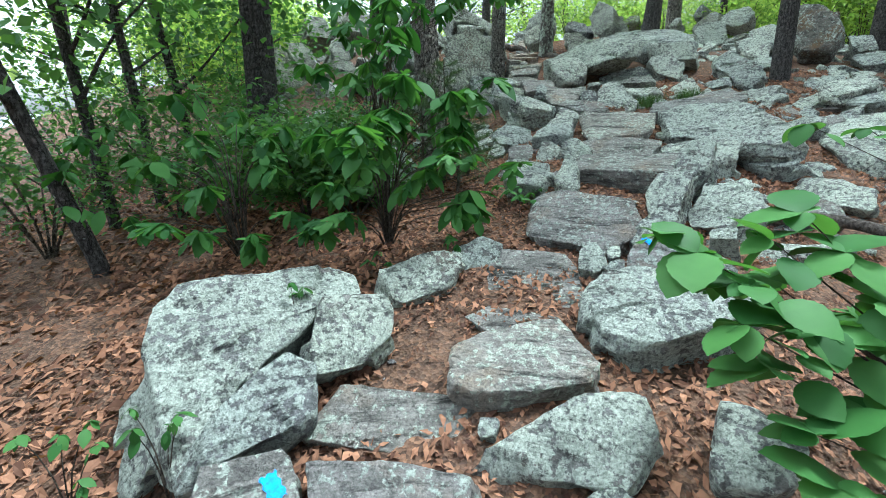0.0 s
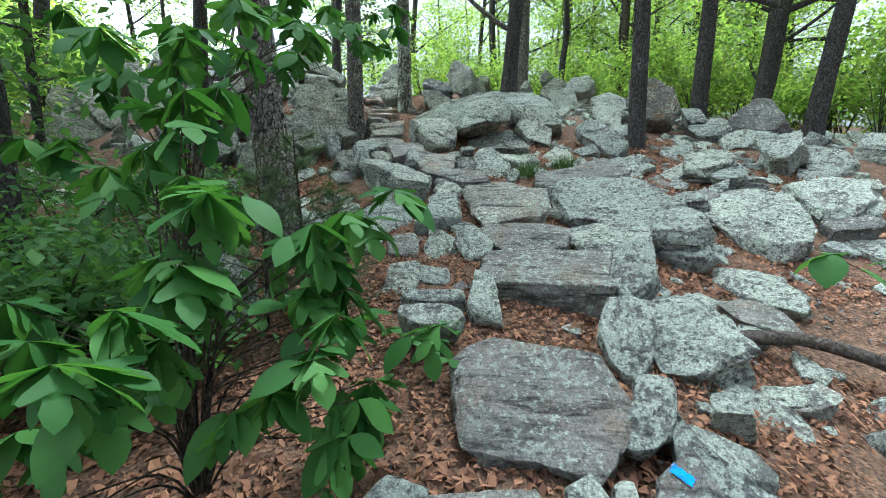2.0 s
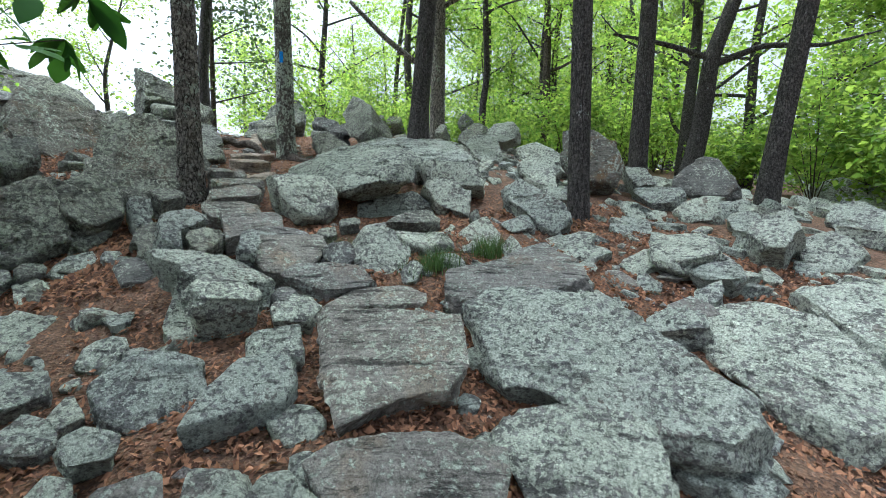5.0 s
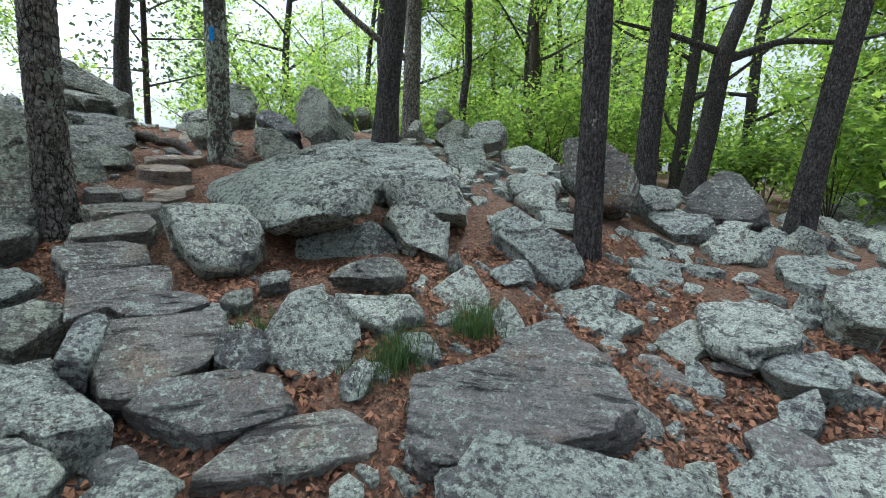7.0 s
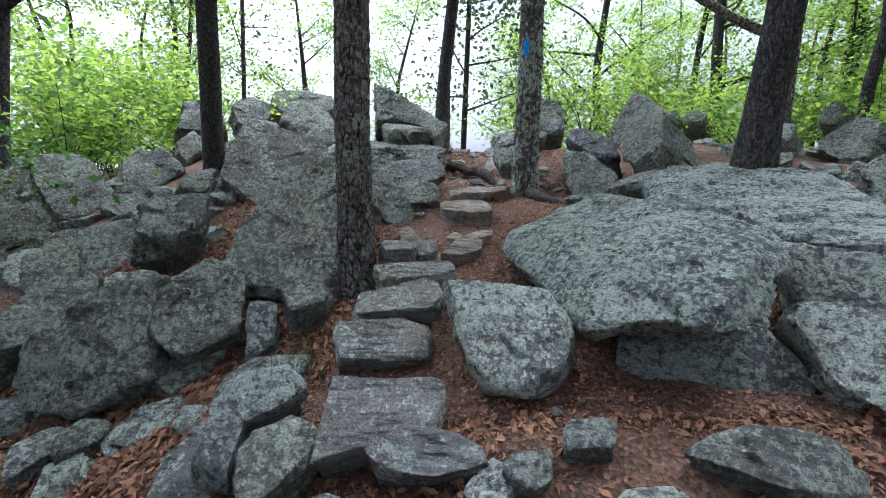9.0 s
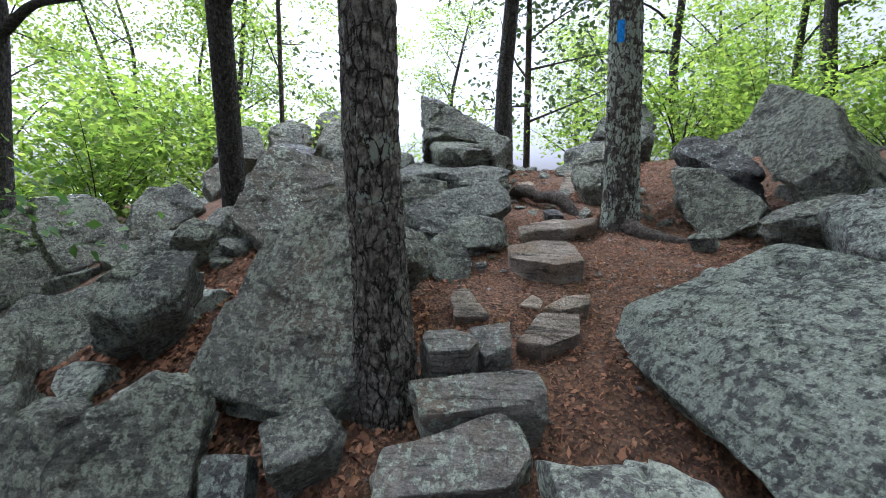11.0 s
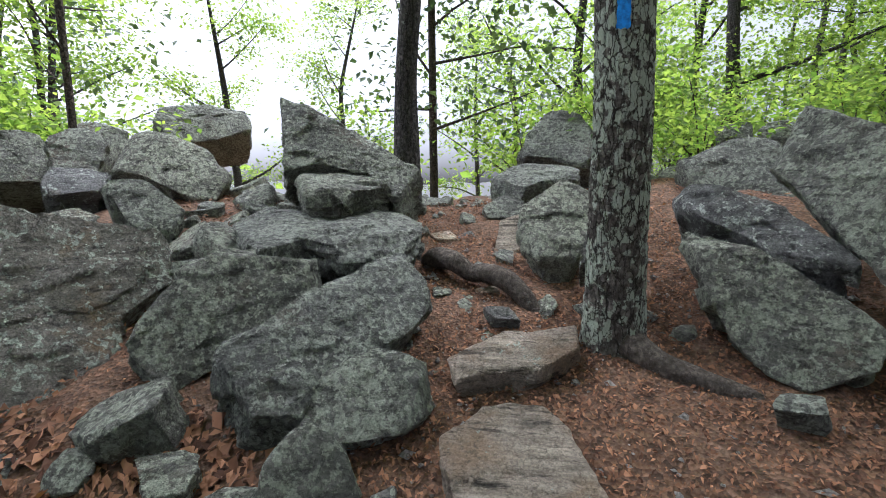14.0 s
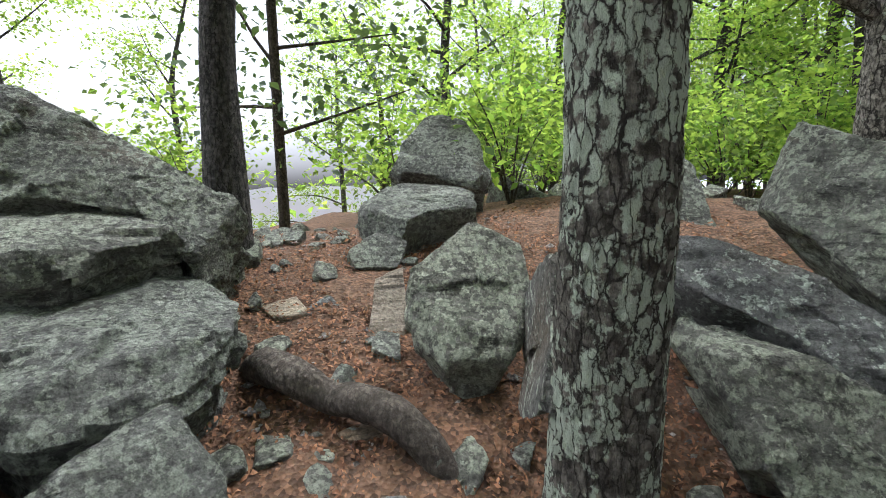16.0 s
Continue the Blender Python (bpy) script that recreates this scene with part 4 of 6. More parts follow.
stone("D", (1.08, 9.16, 2.63), -84, 30, 0.10, ((-0.01, -0.04), (-0.04, 0.04), (0.02, 0.04), (0.03, -0.03)))
stone("H", (1.94, 10.54, 3.33), -102, 50, 0.40, ((-0.12, -0.21), (-0.36, 0.05), (-0.25, 0.19), (0.02, 0.19), (0.28, 0.05), (0.29, -0.07), (0.13, -0.20)))
stone("H", (2.40, 12.68, 3.99), -102, 48, 0.50, ((0.10, -0.35), (-0.53, -0.15), (-0.37, 0.37), (0.38, 0.37), (0.24, 0.05), (0.17, -0.30)))
stone("H", (2.04, 11.91, 3.64), -99, 18, 0.29, ((0.17, -0.33), (-0.15, -0.29), (-0.44, -0.03), (-0.27, 0.34), (0.09, 0.39), (0.19, 0.05), (0.41, -0.14)))
stone("H", (1.73, 11.55, 3.39), -95, 45, 0.25, ((-0.03, -0.15), (-0.13, -0.00), (-0.07, 0.18), (0.12, 0.10), (0.11, -0.12)))
stone("T", (1.71, 11.01, 3.22), -95, 40, 0.15, ((-0.14, -0.04), (-0.20, 0.07), (0.16, 0.07), (0.18, -0.11)))
stone("H", (2.58, 9.67, 3.03), -132, 57, 0.35, ((-0.38, -0.47), (-0.41, -0.34), (-0.25, -0.08), (-0.10, 0.17), (0.01, 0.31), (0.18, 0.29), (0.23, 0.19), (0.33, 0.09), (0.25, -0.00), (0.14, -0.14)))
stone("H", (3.03, 9.75, 3.48), -161, 57, 0.50, ((-0.60, -0.53), (-0.38, -0.17), (-0.21, 0.17), (0.22, 0.50), (0.33, 0.50), (0.52, 0.40), (0.51, 0.28), (0.23, 0.00), (-0.21, -0.58), (-0.41, -0.58)))
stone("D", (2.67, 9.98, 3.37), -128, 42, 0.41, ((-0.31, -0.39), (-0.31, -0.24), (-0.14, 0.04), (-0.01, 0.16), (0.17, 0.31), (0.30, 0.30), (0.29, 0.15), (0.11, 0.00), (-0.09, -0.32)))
stone("H", (3.67, 11.78, 3.67), -123, 52, 0.40, ((-0.09, -0.44), (-0.34, -0.16), (-0.33, 0.28), (0.04, 0.36), (0.38, 0.39), (0.24, -0.05), (0.10, -0.38)))
stone("H", (4.44, 10.01, 3.27), -152, 20, 0.20, ((-0.24, -0.25), (-0.20, 0.02), (0.05, 0.18), (0.29, 0.16), (0.11, -0.09)))
stone("H", (5.50, 10.60, 3.57), -151, 55, 0.40, ((-0.12, -0.31), (-0.22, -0.07), (-0.27, 0.12), (-0.32, 0.21), (0.36, 0.26), (0.38, 0.03), (0.20, -0.24)))
stone("H", (5.50, 10.97, 3.87), -147, 65, 0.44, ((0.12, -0.11), (-0.14, -0.05), (-0.16, 0.06), (0.17, 0.10)))
stone("H", (2.86, 9.13, 3.00), -152, 28, 0.27, ((0.08, -0.19), (-0.04, -0.10), (-0.21, 0.10), (-0.08, 0.18), (0.06, 0.10), (0.19, -0.10)))
stone("H", (2.43, 9.33, 2.83), -135, 25, 0.16, ((-0.03, -0.06), (-0.06, 0.05), (0.02, 0.08), (0.06, -0.07)))
stone("H", (4.92, 10.78, 3.62), -145, 40, 0.30, ((-0.21, -0.11), (-0.14, 0.07), (0.17, 0.11), (0.18, -0.06)))
stone("H", (4.42, 13.00, 4.12), -123, 50, 0.47, ((-0.08, -0.17), (-0.12, 0.15), (0.11, 0.15), (0.09, -0.13)))
stone("H", (4.80, 12.86, 4.12), -127, 50, 0.45, ((-0.12, -0.19), (-0.15, 0.12), (0.12, 0.18), (0.15, -0.12)))
stone("H", (0.53, 8.57, 2.89), -51, 45, 0.40, ((0.05, -0.25), (-0.16, -0.28), (-0.17, -0.16), (-0.12, 0.00), (-0.07, 0.13), (0.06, 0.33), (0.24, 0.28), (0.17, -0.06)))
stone("H", (-0.55, 8.23, 2.59), -37, 45, 0.40, ((-0.09, -0.16), (-0.18, -0.06), (-0.24, 0.22), (-0.09, 0.22), (0.09, 0.12), (0.19, 0.04), (0.21, -0.14), (0.10, -0.25)))
stone("H", (-2.00, 9.91, 2.90), -43, 50, 0.40, ((0.11, -0.37), (-0.34, -0.11), (-0.27, 0.29), (-0.07, 0.40), (0.19, -0.02), (0.38, -0.20)))
stone("H", (-2.71, 9.63, 2.73), -35, 55, 0.50, ((-0.42, -0.26), (-0.40, 0.25), (-0.17, 0.30), (0.41, 0.19), (0.39, -0.18), (0.18, -0.29)))
stone("H", (-0.87, 8.98, 2.84), -44, 45, 0.32, ((0.05, -0.14), (-0.13, 0.00), (-0.03, 0.12), (0.11, 0.02)))
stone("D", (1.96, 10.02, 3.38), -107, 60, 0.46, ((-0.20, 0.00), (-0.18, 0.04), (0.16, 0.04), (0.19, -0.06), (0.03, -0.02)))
stone("T", (1.27, 11.14, 3.21), -86, 15, 0.08, ((-0.02, -0.09), (-0.11, 0.04), (0.06, 0.09), (0.08, -0.05)))
stone("D", (1.46, 11.10, 3.17), -90, 30, 0.10, ((-0.06, -0.09), (-0.15, 0.01), (0.06, 0.09), (0.16, -0.01)))
stone("T", (1.29, 10.50, 2.98), -85, 25, 0.08, ((-0.05, -0.05), (-0.07, 0.04), (0.07, 0.05), (0.05, -0.04)))
stone("T", (1.51, 10.40, 2.98), -91, 20, 0.09, ((-0.01, -0.07), (-0.04, 0.05), (0.02, 0.06), (0.03, -0.04)))
stone("D", (1.54, 10.06, 2.94), -93, 35, 0.14, ((-0.04, -0.08), (-0.03, 0.04), (0.04, 0.09), (0.03, -0.05)))
stone("T", (1.08, 8.61, 2.50), -81, 25, 0.10, ((-0.11, -0.08), (-0.11, 0.01), (0.10, 0.12), (0.11, -0.05)))
stone("T", (1.43, 8.70, 2.50), -92, 25, 0.08, ((0.03, -0.07), (-0.06, -0.01), (-0.03, 0.05), (0.06, 0.03)))
stone("T", (1.61, 8.60, 2.53), -97, 20, 0.13, ((0.07, -0.12), (-0.05, -0.02), (-0.10, 0.09), (-0.00, 0.09), (0.08, -0.04)))
stone("P", (1.14, 7.92, 2.51), -78, 15, 0.33, ((-0.05, -0.12), (-0.07, -0.00), (-0.03, 0.11), (0.06, 0.09), (0.08, -0.07)))
stone("P", (1.29, 8.04, 2.49), -86, 20, 0.27, ((-0.06, -0.10), (-0.11, 0.06), (0.06, 0.07), (0.11, -0.03)))
stone("T", (1.53, 8.31, 2.47), -96, 20, 0.14, ((0.11, -0.13), (-0.10, -0.07), (-0.16, 0.10), (0.02, 0.11), (0.13, -0.02)))

stone("G", (-0.43, 3.83, 1.15), -75, 45, 0.40, ((-0.12, -0.20), (-0.26, -0.12), (-0.30, 0.05), (-0.23, 0.24), (0.08, 0.21), (0.29, 0.08), (0.32, -0.07), (0.23, -0.20)))
stone("H", (0.35, 9.84, 3.07), -62, 58, 0.45, ((-0.16, -0.15), (-0.25, 0.01), (-0.25, 0.20), (-0.18, 0.42), (0.06, 0.33), (0.19, 0.12), (0.33, -0.24), (0.23, -0.39), (0.02, -0.30)))


# ---- trees ----
def tube(name, path, material, around=10, per=0.12, plates=0.0, flare=0.0):
    """A tapered stem along a path of (x, y, z, radius), with bark relief."""
    p = np.array(path, float)
    d = np.r_[0, np.cumsum(np.linalg.norm(np.diff(p[:, :3], axis=0), axis=1))]
    count = max(4, int(d[-1] / per))
    s = np.linspace(0, d[-1], count)
    if plates and d[-1] > 4:
        s = np.r_[np.arange(0, 3.4, per), np.linspace(3.4, d[-1], 24)]
        count = len(s)
    q = np.stack([np.interp(s, d, p[:, k]) for k in range(4)], 1)
    for _ in range(2):
        q[1:-1] = (q[:-2] + 2 * q[1:-1] + q[2:]) / 4
    tang = np.gradient(q[:, :3], axis=0)
    tang /= np.linalg.norm(tang, axis=1)[:, None]
    side = np.cross(tang, (0.31, 0.9, 0.2))
    side /= np.linalg.norm(side, axis=1)[:, None]
    up = np.cross(tang, side)
    ang = np.linspace(0, 2 * np.pi, around, endpoint=False)
    verts = []
    shift = float(q[0, 0] * 3.7 + q[0, 1])
    for k in range(count):
        r = q[k, 3]
        low = math.exp(-s[k] / 0.14) * flare
        for a in ang:
            rr = r * (1 + low * (0.55 + 0.45 * math.sin(3 * a + shift)))
            if plates:
                c = Vector((math.cos(a) * r * 34 + shift, math.sin(a) * r * 34, s[k] * 9))
                dist, _ = noise.voronoi(c + noise.noise_vector(c * 0.9) * 0.9)
                rr += plates * (min((dist[1] - dist[0]) * 3, 1.0) - 0.7) + plates * 0.6 * noise.noise(c * 2.3)
            rr += r * 0.05 * noise.noise(Vector((math.cos(a) + shift, math.sin(a), s[k] * 1.5)))
            verts.append(q[k, :3] + rr * (math.cos(a) * side[k] + math.sin(a) * up[k]))
    faces = []
    for k in range(count - 1):
        for j in range(around):
            a, b2 = k * around + j, k * around + (j + 1) % around
            faces.append((a, b2, b2 + around, a + around))
    faces.append(tuple((count - 1) * around + j for j in range(around)))
    return mesh_of(name, verts, faces, material)


def leaf_cloud(name, centres, spread_xyz, size, material, seed, per=40, droop=0.3):
    """Many small folded leaves round the centres."""
    r = np.random.default_rng(seed)
    c = np.repeat(np.array(centres, float), per, axis=0)
    n = len(c)
    c += r.normal(size=(n, 3)) * np.array(spread_xyz)
    yaw, pitch, roll = r.uniform(0, 2 * np.pi, n), r.normal(-droop, 0.45, n), r.normal(0, 0.5, n)
    ax = np.c_[np.cos(yaw) * np.cos(pitch), np.sin(yaw) * np.cos(pitch), np.sin(pitch)]
    sd = np.c_[-np.sin(yaw), np.cos(yaw), np.zeros(n)]
    nm = np.cross(ax, sd)
    sd, nm = sd * np.cos(roll)[:, None] + nm * np.sin(roll)[:, None], nm * np.cos(roll)[:, None] - sd * np.sin(roll)[:, None]
    L = (size * r.uniform(0.6, 1.35, n))[:, None]
    w = L * r.uniform(0.26, 0.36, n)[:, None]
    v = np.stack([c, c + ax * L * 0.45 + sd * w + nm * w * 0.35, c + ax * L, c + ax * L * 0.45 - sd * w + nm * w * 0.35], 1).reshape(-1, 3)
    k = np.arange(n) * 4
    f = np.concatenate([np.stack([k, k + 1, k + 2], 1), np.stack([k, k + 2, k + 3], 1)])
    me = bpy.data.meshes.new(name)
    me.vertices.add(len(v))
    me.vertices.foreach_set("co", v.ravel())
    me.loops.add(f.size)
    me.loops.foreach_set("vertex_index", f.ravel())
    me.polygons.add(len(f))
    me.polygons.foreach_set("loop_start", np.arange(len(f)) * 3)
    me.materials.append(material)
    me.update(calc_edges=True)
    return me


def limb_path(r, start, heading, length, radius, rise):
    out, p = [], np.array(start, float)
    h = np.array([math.cos(heading), math.sin(heading), rise])
    for k in range(6):
        out.append((*p, radius * (1 - 0.15 * k)))
        h = h + r.normal(0, 0.16, 3)
        h[2] += 0.03
        p = p + h / np.linalg.norm(h) * length / 5
    return out


def tree(label, path, material, seed, leaves=GREEN_SUN, crown=(3.0, 11.0), limbs=9, reach=2.6, leaf=0.085, per=66, around=12, plates=0.0, per_m=0.12, name="tree", low_limbs=()):
    """A tree: trunk, limbs, and a crown of leaf sprays along the limbs. crown: from and to height above its foot."""
    r = np.random.default_rng(seed)
    x, y, z = path[0][:3]
    root = tagged(new(name), label, "tree", "woodland trees")
    root.matrix_basis = pose(x, y, z)
    local = [(px - x, py - y, pz - z, pr) for px, py, pz, pr in path]
    h = local[-1][2]
    total = max(crown[1], h + 1)
    local = [(local[0][0], local[0][1], -0.25, local[0][3] * 1.05)] + local
    up = local[-1]
    local += [(up[0] + r.normal(0, 0.25), up[1] + r.normal(0, 0.25), h + (total - h) * 0.5, up[3] * 0.7), (up[0] + r.normal(0, 0.5), up[1] + r.normal(0, 0.5), total, 0.02)]
    part("trunk", tube("trunk", local, material, around, per_m, plates, 0.55), root)
    arr = np.array(local)
    centres = []
    for k in range(limbs):
        at = crown[0] + (total - crown[0]) * (k + r.uniform(0.1, 0.9)) / limbs
        s = [np.interp(at, arr[:, 2], arr[:, i]) for i in (0, 1)]
        rad = max(0.012, np.interp(at, arr[:, 2], arr[:, 3]) * 0.42)
        lp = limb_path(r, (s[0], s[1], at), r.uniform(0, 2 * np.pi), reach * (1.1 - 0.6 * k / limbs), rad, r.uniform(0.15, 0.6))
        part("limb", tube("limb", lp, material, 6, 0.25), root)
        for q in lp[2:]:
            for _ in range(2):
                centres.append(np.array(q[:3]) + r.normal(0, 0.35, 3) * (1, 1, 0.5))
    for lp in low_limbs:
        part("limb", tube("limb", [(a - x, b - y, c - z, d) for a, b, c, d in lp], material, 8, 0.1), root)
    if centres and per:
        part("crown", leaf_cloud("crown", centres, (0.34, 0.34, 0.14), leaf, leaves, seed + 1, per), root)
    return root


def up_from(x, y, r, lean=(0.0, 0.0), h=3.5, top=None):
    z = float(hill(x, y))
    return [(x, y, z - 0.05, r * 1.12), (x + lean[0] * 0.35, y + lean[1] * 0.35, z + h * 0.35, r), (x + lean[0], y + lean[1], z + h, top or r * 0.82)]


# trees beside the trail
pine = tree("tall tree with dark plated bark beside the stone steps", [(0.86, 7.97, 2.3, 0.13), (0.865, 7.91, 2.7, 0.107), (0.865, 7.83, 3.3, 0.1), (0.84, 7.8, 5.2, 0.09)], BARK_PINE, 11, around=120, plates=0.008, per_m=0.012, crown=(3.6, 10), limbs=10, reach=3.0)
blazed = tree("grey tree with lichened bark and a blue trail blaze", [(2.04, 9.97, 2.72, 0.15), (2.03, 9.93, 3.1, 0.128), (2.02, 9.88, 3.75, 0.118), (1.98, 9.86, 5.6, 0.105)], BARK_OAK, 12, around=120, plates=0.006, per_m=0.014, crown=(3.4, 10), limbs=9, reach=2.8)
tree("dark leaning tree rising from the boulders", [(-1.45, 10.2, 2.6, 0.13), (-1.38, 10.05, 3.4, 0.11), (-1.25, 9.8, 4.7, 0.1)], BARK_DARK, 13, around=24, crown=(1.9, 9), limbs=12, reach=2.6)
tree("slim tree on the crest behind a pyramid boulder", [(0.97, 11.75, 3.5, 0.12), (0.98, 11.75, 4.4, 0.085), (1.08, 11.75, 5.6, 0.08)], BARK_DARK, 14, around=24, crown=(3.2, 8), reach=2.0, per=60)
tree("thick tree with dark bark above the capstone boulder", [(3.62, 8.85, 2.95, 0.17), (3.63, 8.8, 3.5, 0.125), (3.72, 8.7, 5.2, 0.11)], BARK_DARK, 15, around=28, crown=(2.0, 10), limbs=12, reach=3.0)
tree("straight dark tree among the boulders", up_from(4.5, 6.6, 0.105, (-0.12, -0.05)), BARK_DARK, 17, around=28, crown=(3.2, 10), reach=3.0)
tree("dark tree behind the boulder field", up_from(6.8, 7.85, 0.13, (0.0, -0.1)), BARK_DARK, 18, around=20, crown=(3.0, 10))
tree("crooked oak with spreading low limbs", [(9.2, 8.75, 2.6, 0.2), (9.3, 8.6, 3.6, 0.16), (9.2, 8.4, 4.9, 0.14), (9.6, 8.2, 6.2, 0.11)], BARK_DARK, 19, around=20, crown=(3.0, 9), reach=3.4, low_limbs=[[(9.25, 8.4, 4.8, 0.07), (9.9, 7.9, 5.1, 0.05), (10.8, 7.4, 5.1, 0.035), (11.8, 7.0, 5.4, 0.015)], [(9.2, 8.4, 4.9, 0.06), (8.6, 8.9, 5.2, 0.045), (7.6, 9.2, 5.3, 0.02)]])
tree("leaning dark tree at the edge of the boulders", [(7.5, 6.38, 2.2, 0.15), (7.52, 6.28, 3.2, 0.125), (7.6, 6.05, 5.2, 0.11)], BARK_DARK, 20, around=20, crown=(3.2, 10), reach=3.2)
tree("slender wavy tree at the woodland edge", [(6.6, 11.9, 3.2, 0.1), (6.45, 11.8, 4.3, 0.075), (6.5, 11.7, 5.0, 0.07), (6.3, 11.5, 6.4, 0.06)], BARK_DARK, 21, crown=(2.6, 9))
tree("pale slim forked tree in the wood", up_from(9.5, 13.4, 0.12), TWIG, 22, crown=(2.4, 9))
tree("tree with a bare forking limb behind the leaning boulders", up_from(5.08, 11.24, 0.14, (0.02, 0.0)), BARK_PINE, 23, around=40, plates=0.005, per_m=0.03, crown=(2.2, 10), limbs=12, low_limbs=[[(5.05, 11.26, 4.75, 0.06), (4.6, 11.4, 5.0, 0.055), (4.1, 11.6, 5.4, 0.05), (3.5, 11.8, 6.0, 0.035)]])
tree("rough-barked tree among sassafras at the trail's edge", [(-0.06, 4.8, 1.05, 0.16), (-0.1, 4.85, 1.6, 0.13), (-0.17, 4.97, 2.4, 0.12), (-0.32, 5.2, 4.4, 0.125)], BARK_PINE, 24, around=70, plates=0.01, per_m=0.02, crown=(3.0, 9), reach=2.6, leaves=GREEN_DEEP)
tree("dark tree in the shaded thicket", up_from(-1.7, 4.6, 0.14, (-0.1, 0.3)), BARK_DARK, 25, around=20, crown=(2.0, 8), leaves=GREEN_DEEP)
tree("tree with a low limb beyond the boulders", [(-3.4, 9.5, 2.0, 0.12), (-3.35, 9.48, 3.2, 0.095), (-3.1, 9.42, 4.8, 0.085)], BARK_DARK, 26, crown=(1.6, 8), per=45, low_limbs=[[(-3.2, 9.45, 4.4, 0.05), (-2.7, 9.4, 4.65, 0.035), (-1.9, 9.3, 4.6, 0.02)]])
for k, (x, y, lean) in enumerate(((-2.95, 4.1, (-0.1, -0.3)), (-3.0, 4.9, (-0.2, -0.2)), (-2.9, 5.6, (-0.35, -0.3)), (-2.6, 7.4, (0.1, -0.1)), (-2.2, 2.9, (-0.9, -0.3)))):
    tree("thin dark tree leaning in the shaded thicket", up_from(x, y, 0.045, lean), BARK_DARK, 30 + k, crown=(0.9, 4.5), limbs=11, reach=1.5, leaves=GREEN_DEEP, per=30, leaf=0.1)
tree("small bare-stemmed pine on the crest", up_from(1.15, 14.0, 0.05), TWIG, 40, name="young_pine", leaves=GREEN_BLUE, crown=(0.8, 4.5), limbs=12, reach=1.3, leaf=0.1, per=26)
tree("thin dead sapling on the skyline boulders", up_from(-2.4, 12.6, 0.035), TWIG, 41, name="sapling", leaves=GREEN_BLUE, crown=(1.0, 3.5), limbs=7, reach=0.9, leaf=0.08, per=12)

# wood beyond: to the right, behind the crest, and down the slope to the left
far = np.random.default_rng(99)
for k in range(49):
    if k < 34:
        x, y = far.uniform(7.5, 26), far.uniform(9.5, 30)
        if y < 11 and x < 10:
            x += 4
        leaves, per, low = GREEN_SUN, 54, 0.8
    elif k < 41:
        x, y = far.uniform(-3, 8), far.uniform(17, 30)
        leaves, per, low = GREEN_SUN, 56, 1.0
    else:
        x, y = far.uniform(-13, -5), far.uniform(10, 24)
        leaves, per, low = GREEN_SUN, 60, 0.8
    tree("woodland tree in full green leaf", up_from(x, y, far.uniform(0.08, 0.16), tuple(far.normal(0, 0.15, 2))), BARK_DARK, 200 + 3 * k, leaves=leaves, crown=(low, far.uniform(8, 12)), limbs=13, reach=far.uniform(2.4, 3.6), leaf=0.115, per=per, around=8, per_m=0.4)


def shrub(label, x, y, height, width, seed, leaves, n=14, per=30, leaf=0.08, name="shrub"):
    r = np.random.default_rng(seed)
    z = float(hill(x, y))
    root = tagged(new(name), label, "shrub", "undergrowth")
    root.matrix_basis = pose(x, y, z - 0.02)
    tips = []
    for k in range(n):
        a, reach = r.uniform(0, 2 * np.pi), width * r.uniform(0.3, 1.0)
        tip = np.array([math.cos(a) * reach, math.sin(a) * reach, height * r.uniform(0.35, 1.0)])
        mid = tip * (0.35, 0.35, 0.6)
        if k < 7:
            part("stem", tube("stem", [(0, 0, -0.05, 0.012), (*mid, 0.008), (*tip, 0.003)], TWIG, 5, 0.15), root)
        tips += [tip, mid * 0.5 + tip * 0.5]
    part("foliage", leaf_cloud("foliage", tips, (0.16 * width + 0.04, 0.16 * width + 0.04, 0.1 * height), leaf, leaves, seed, per), root)
    return root


for k in range(16):
    shrub("green shrub on the slope behind the crest", far.uniform(2.5, 10), far.uniform(14.5, 20), far.uniform(1.5, 3.0), far.uniform(0.9, 1.5), 860 + k, GREEN_SUN, 16, 34, 0.1)
for k in range(34):
    x, y = far.uniform(7, 20), far.uniform(9.5, 20)
    shrub("green understorey shrub at the woodland edge", x, y, far.uniform(1.0, 2.4), far.uniform(0.7, 1.3), 500 + k, GREEN_SUN, 16, 34, 0.11)
for k in range(26):
    shrub("green understorey shrub beyond the boulder field", far.uniform(9.5, 17), far.uniform(1.5, 10), far.uniform(1.2, 2.6), far.uniform(0.9, 1.5), 900 + k, GREEN_SUN, 16, 34, 0.12)
for k in range(12):
    x, y = far.uniform(12, 24), far.uniform(-2, 10)
    tree("woodland tree in full green leaf", up_from(x, y, far.uniform(0.08, 0.15)), BARK_DARK, 950 + 2 * k, crown=(0.6, far.uniform(7, 11)), limbs=13, reach=3.0, leaf=0.14, per=66, around=8, per_m=0.4)
for k in range(14):
    shrub("low bushes down the slope below the boulders", far.uniform(-8, -3.6), far.uniform(9, 16), far.uniform(1.2, 2.6), far.uniform(0.8, 1.4), 560 + k, GREEN_SUN, 16, 40, 0.11)
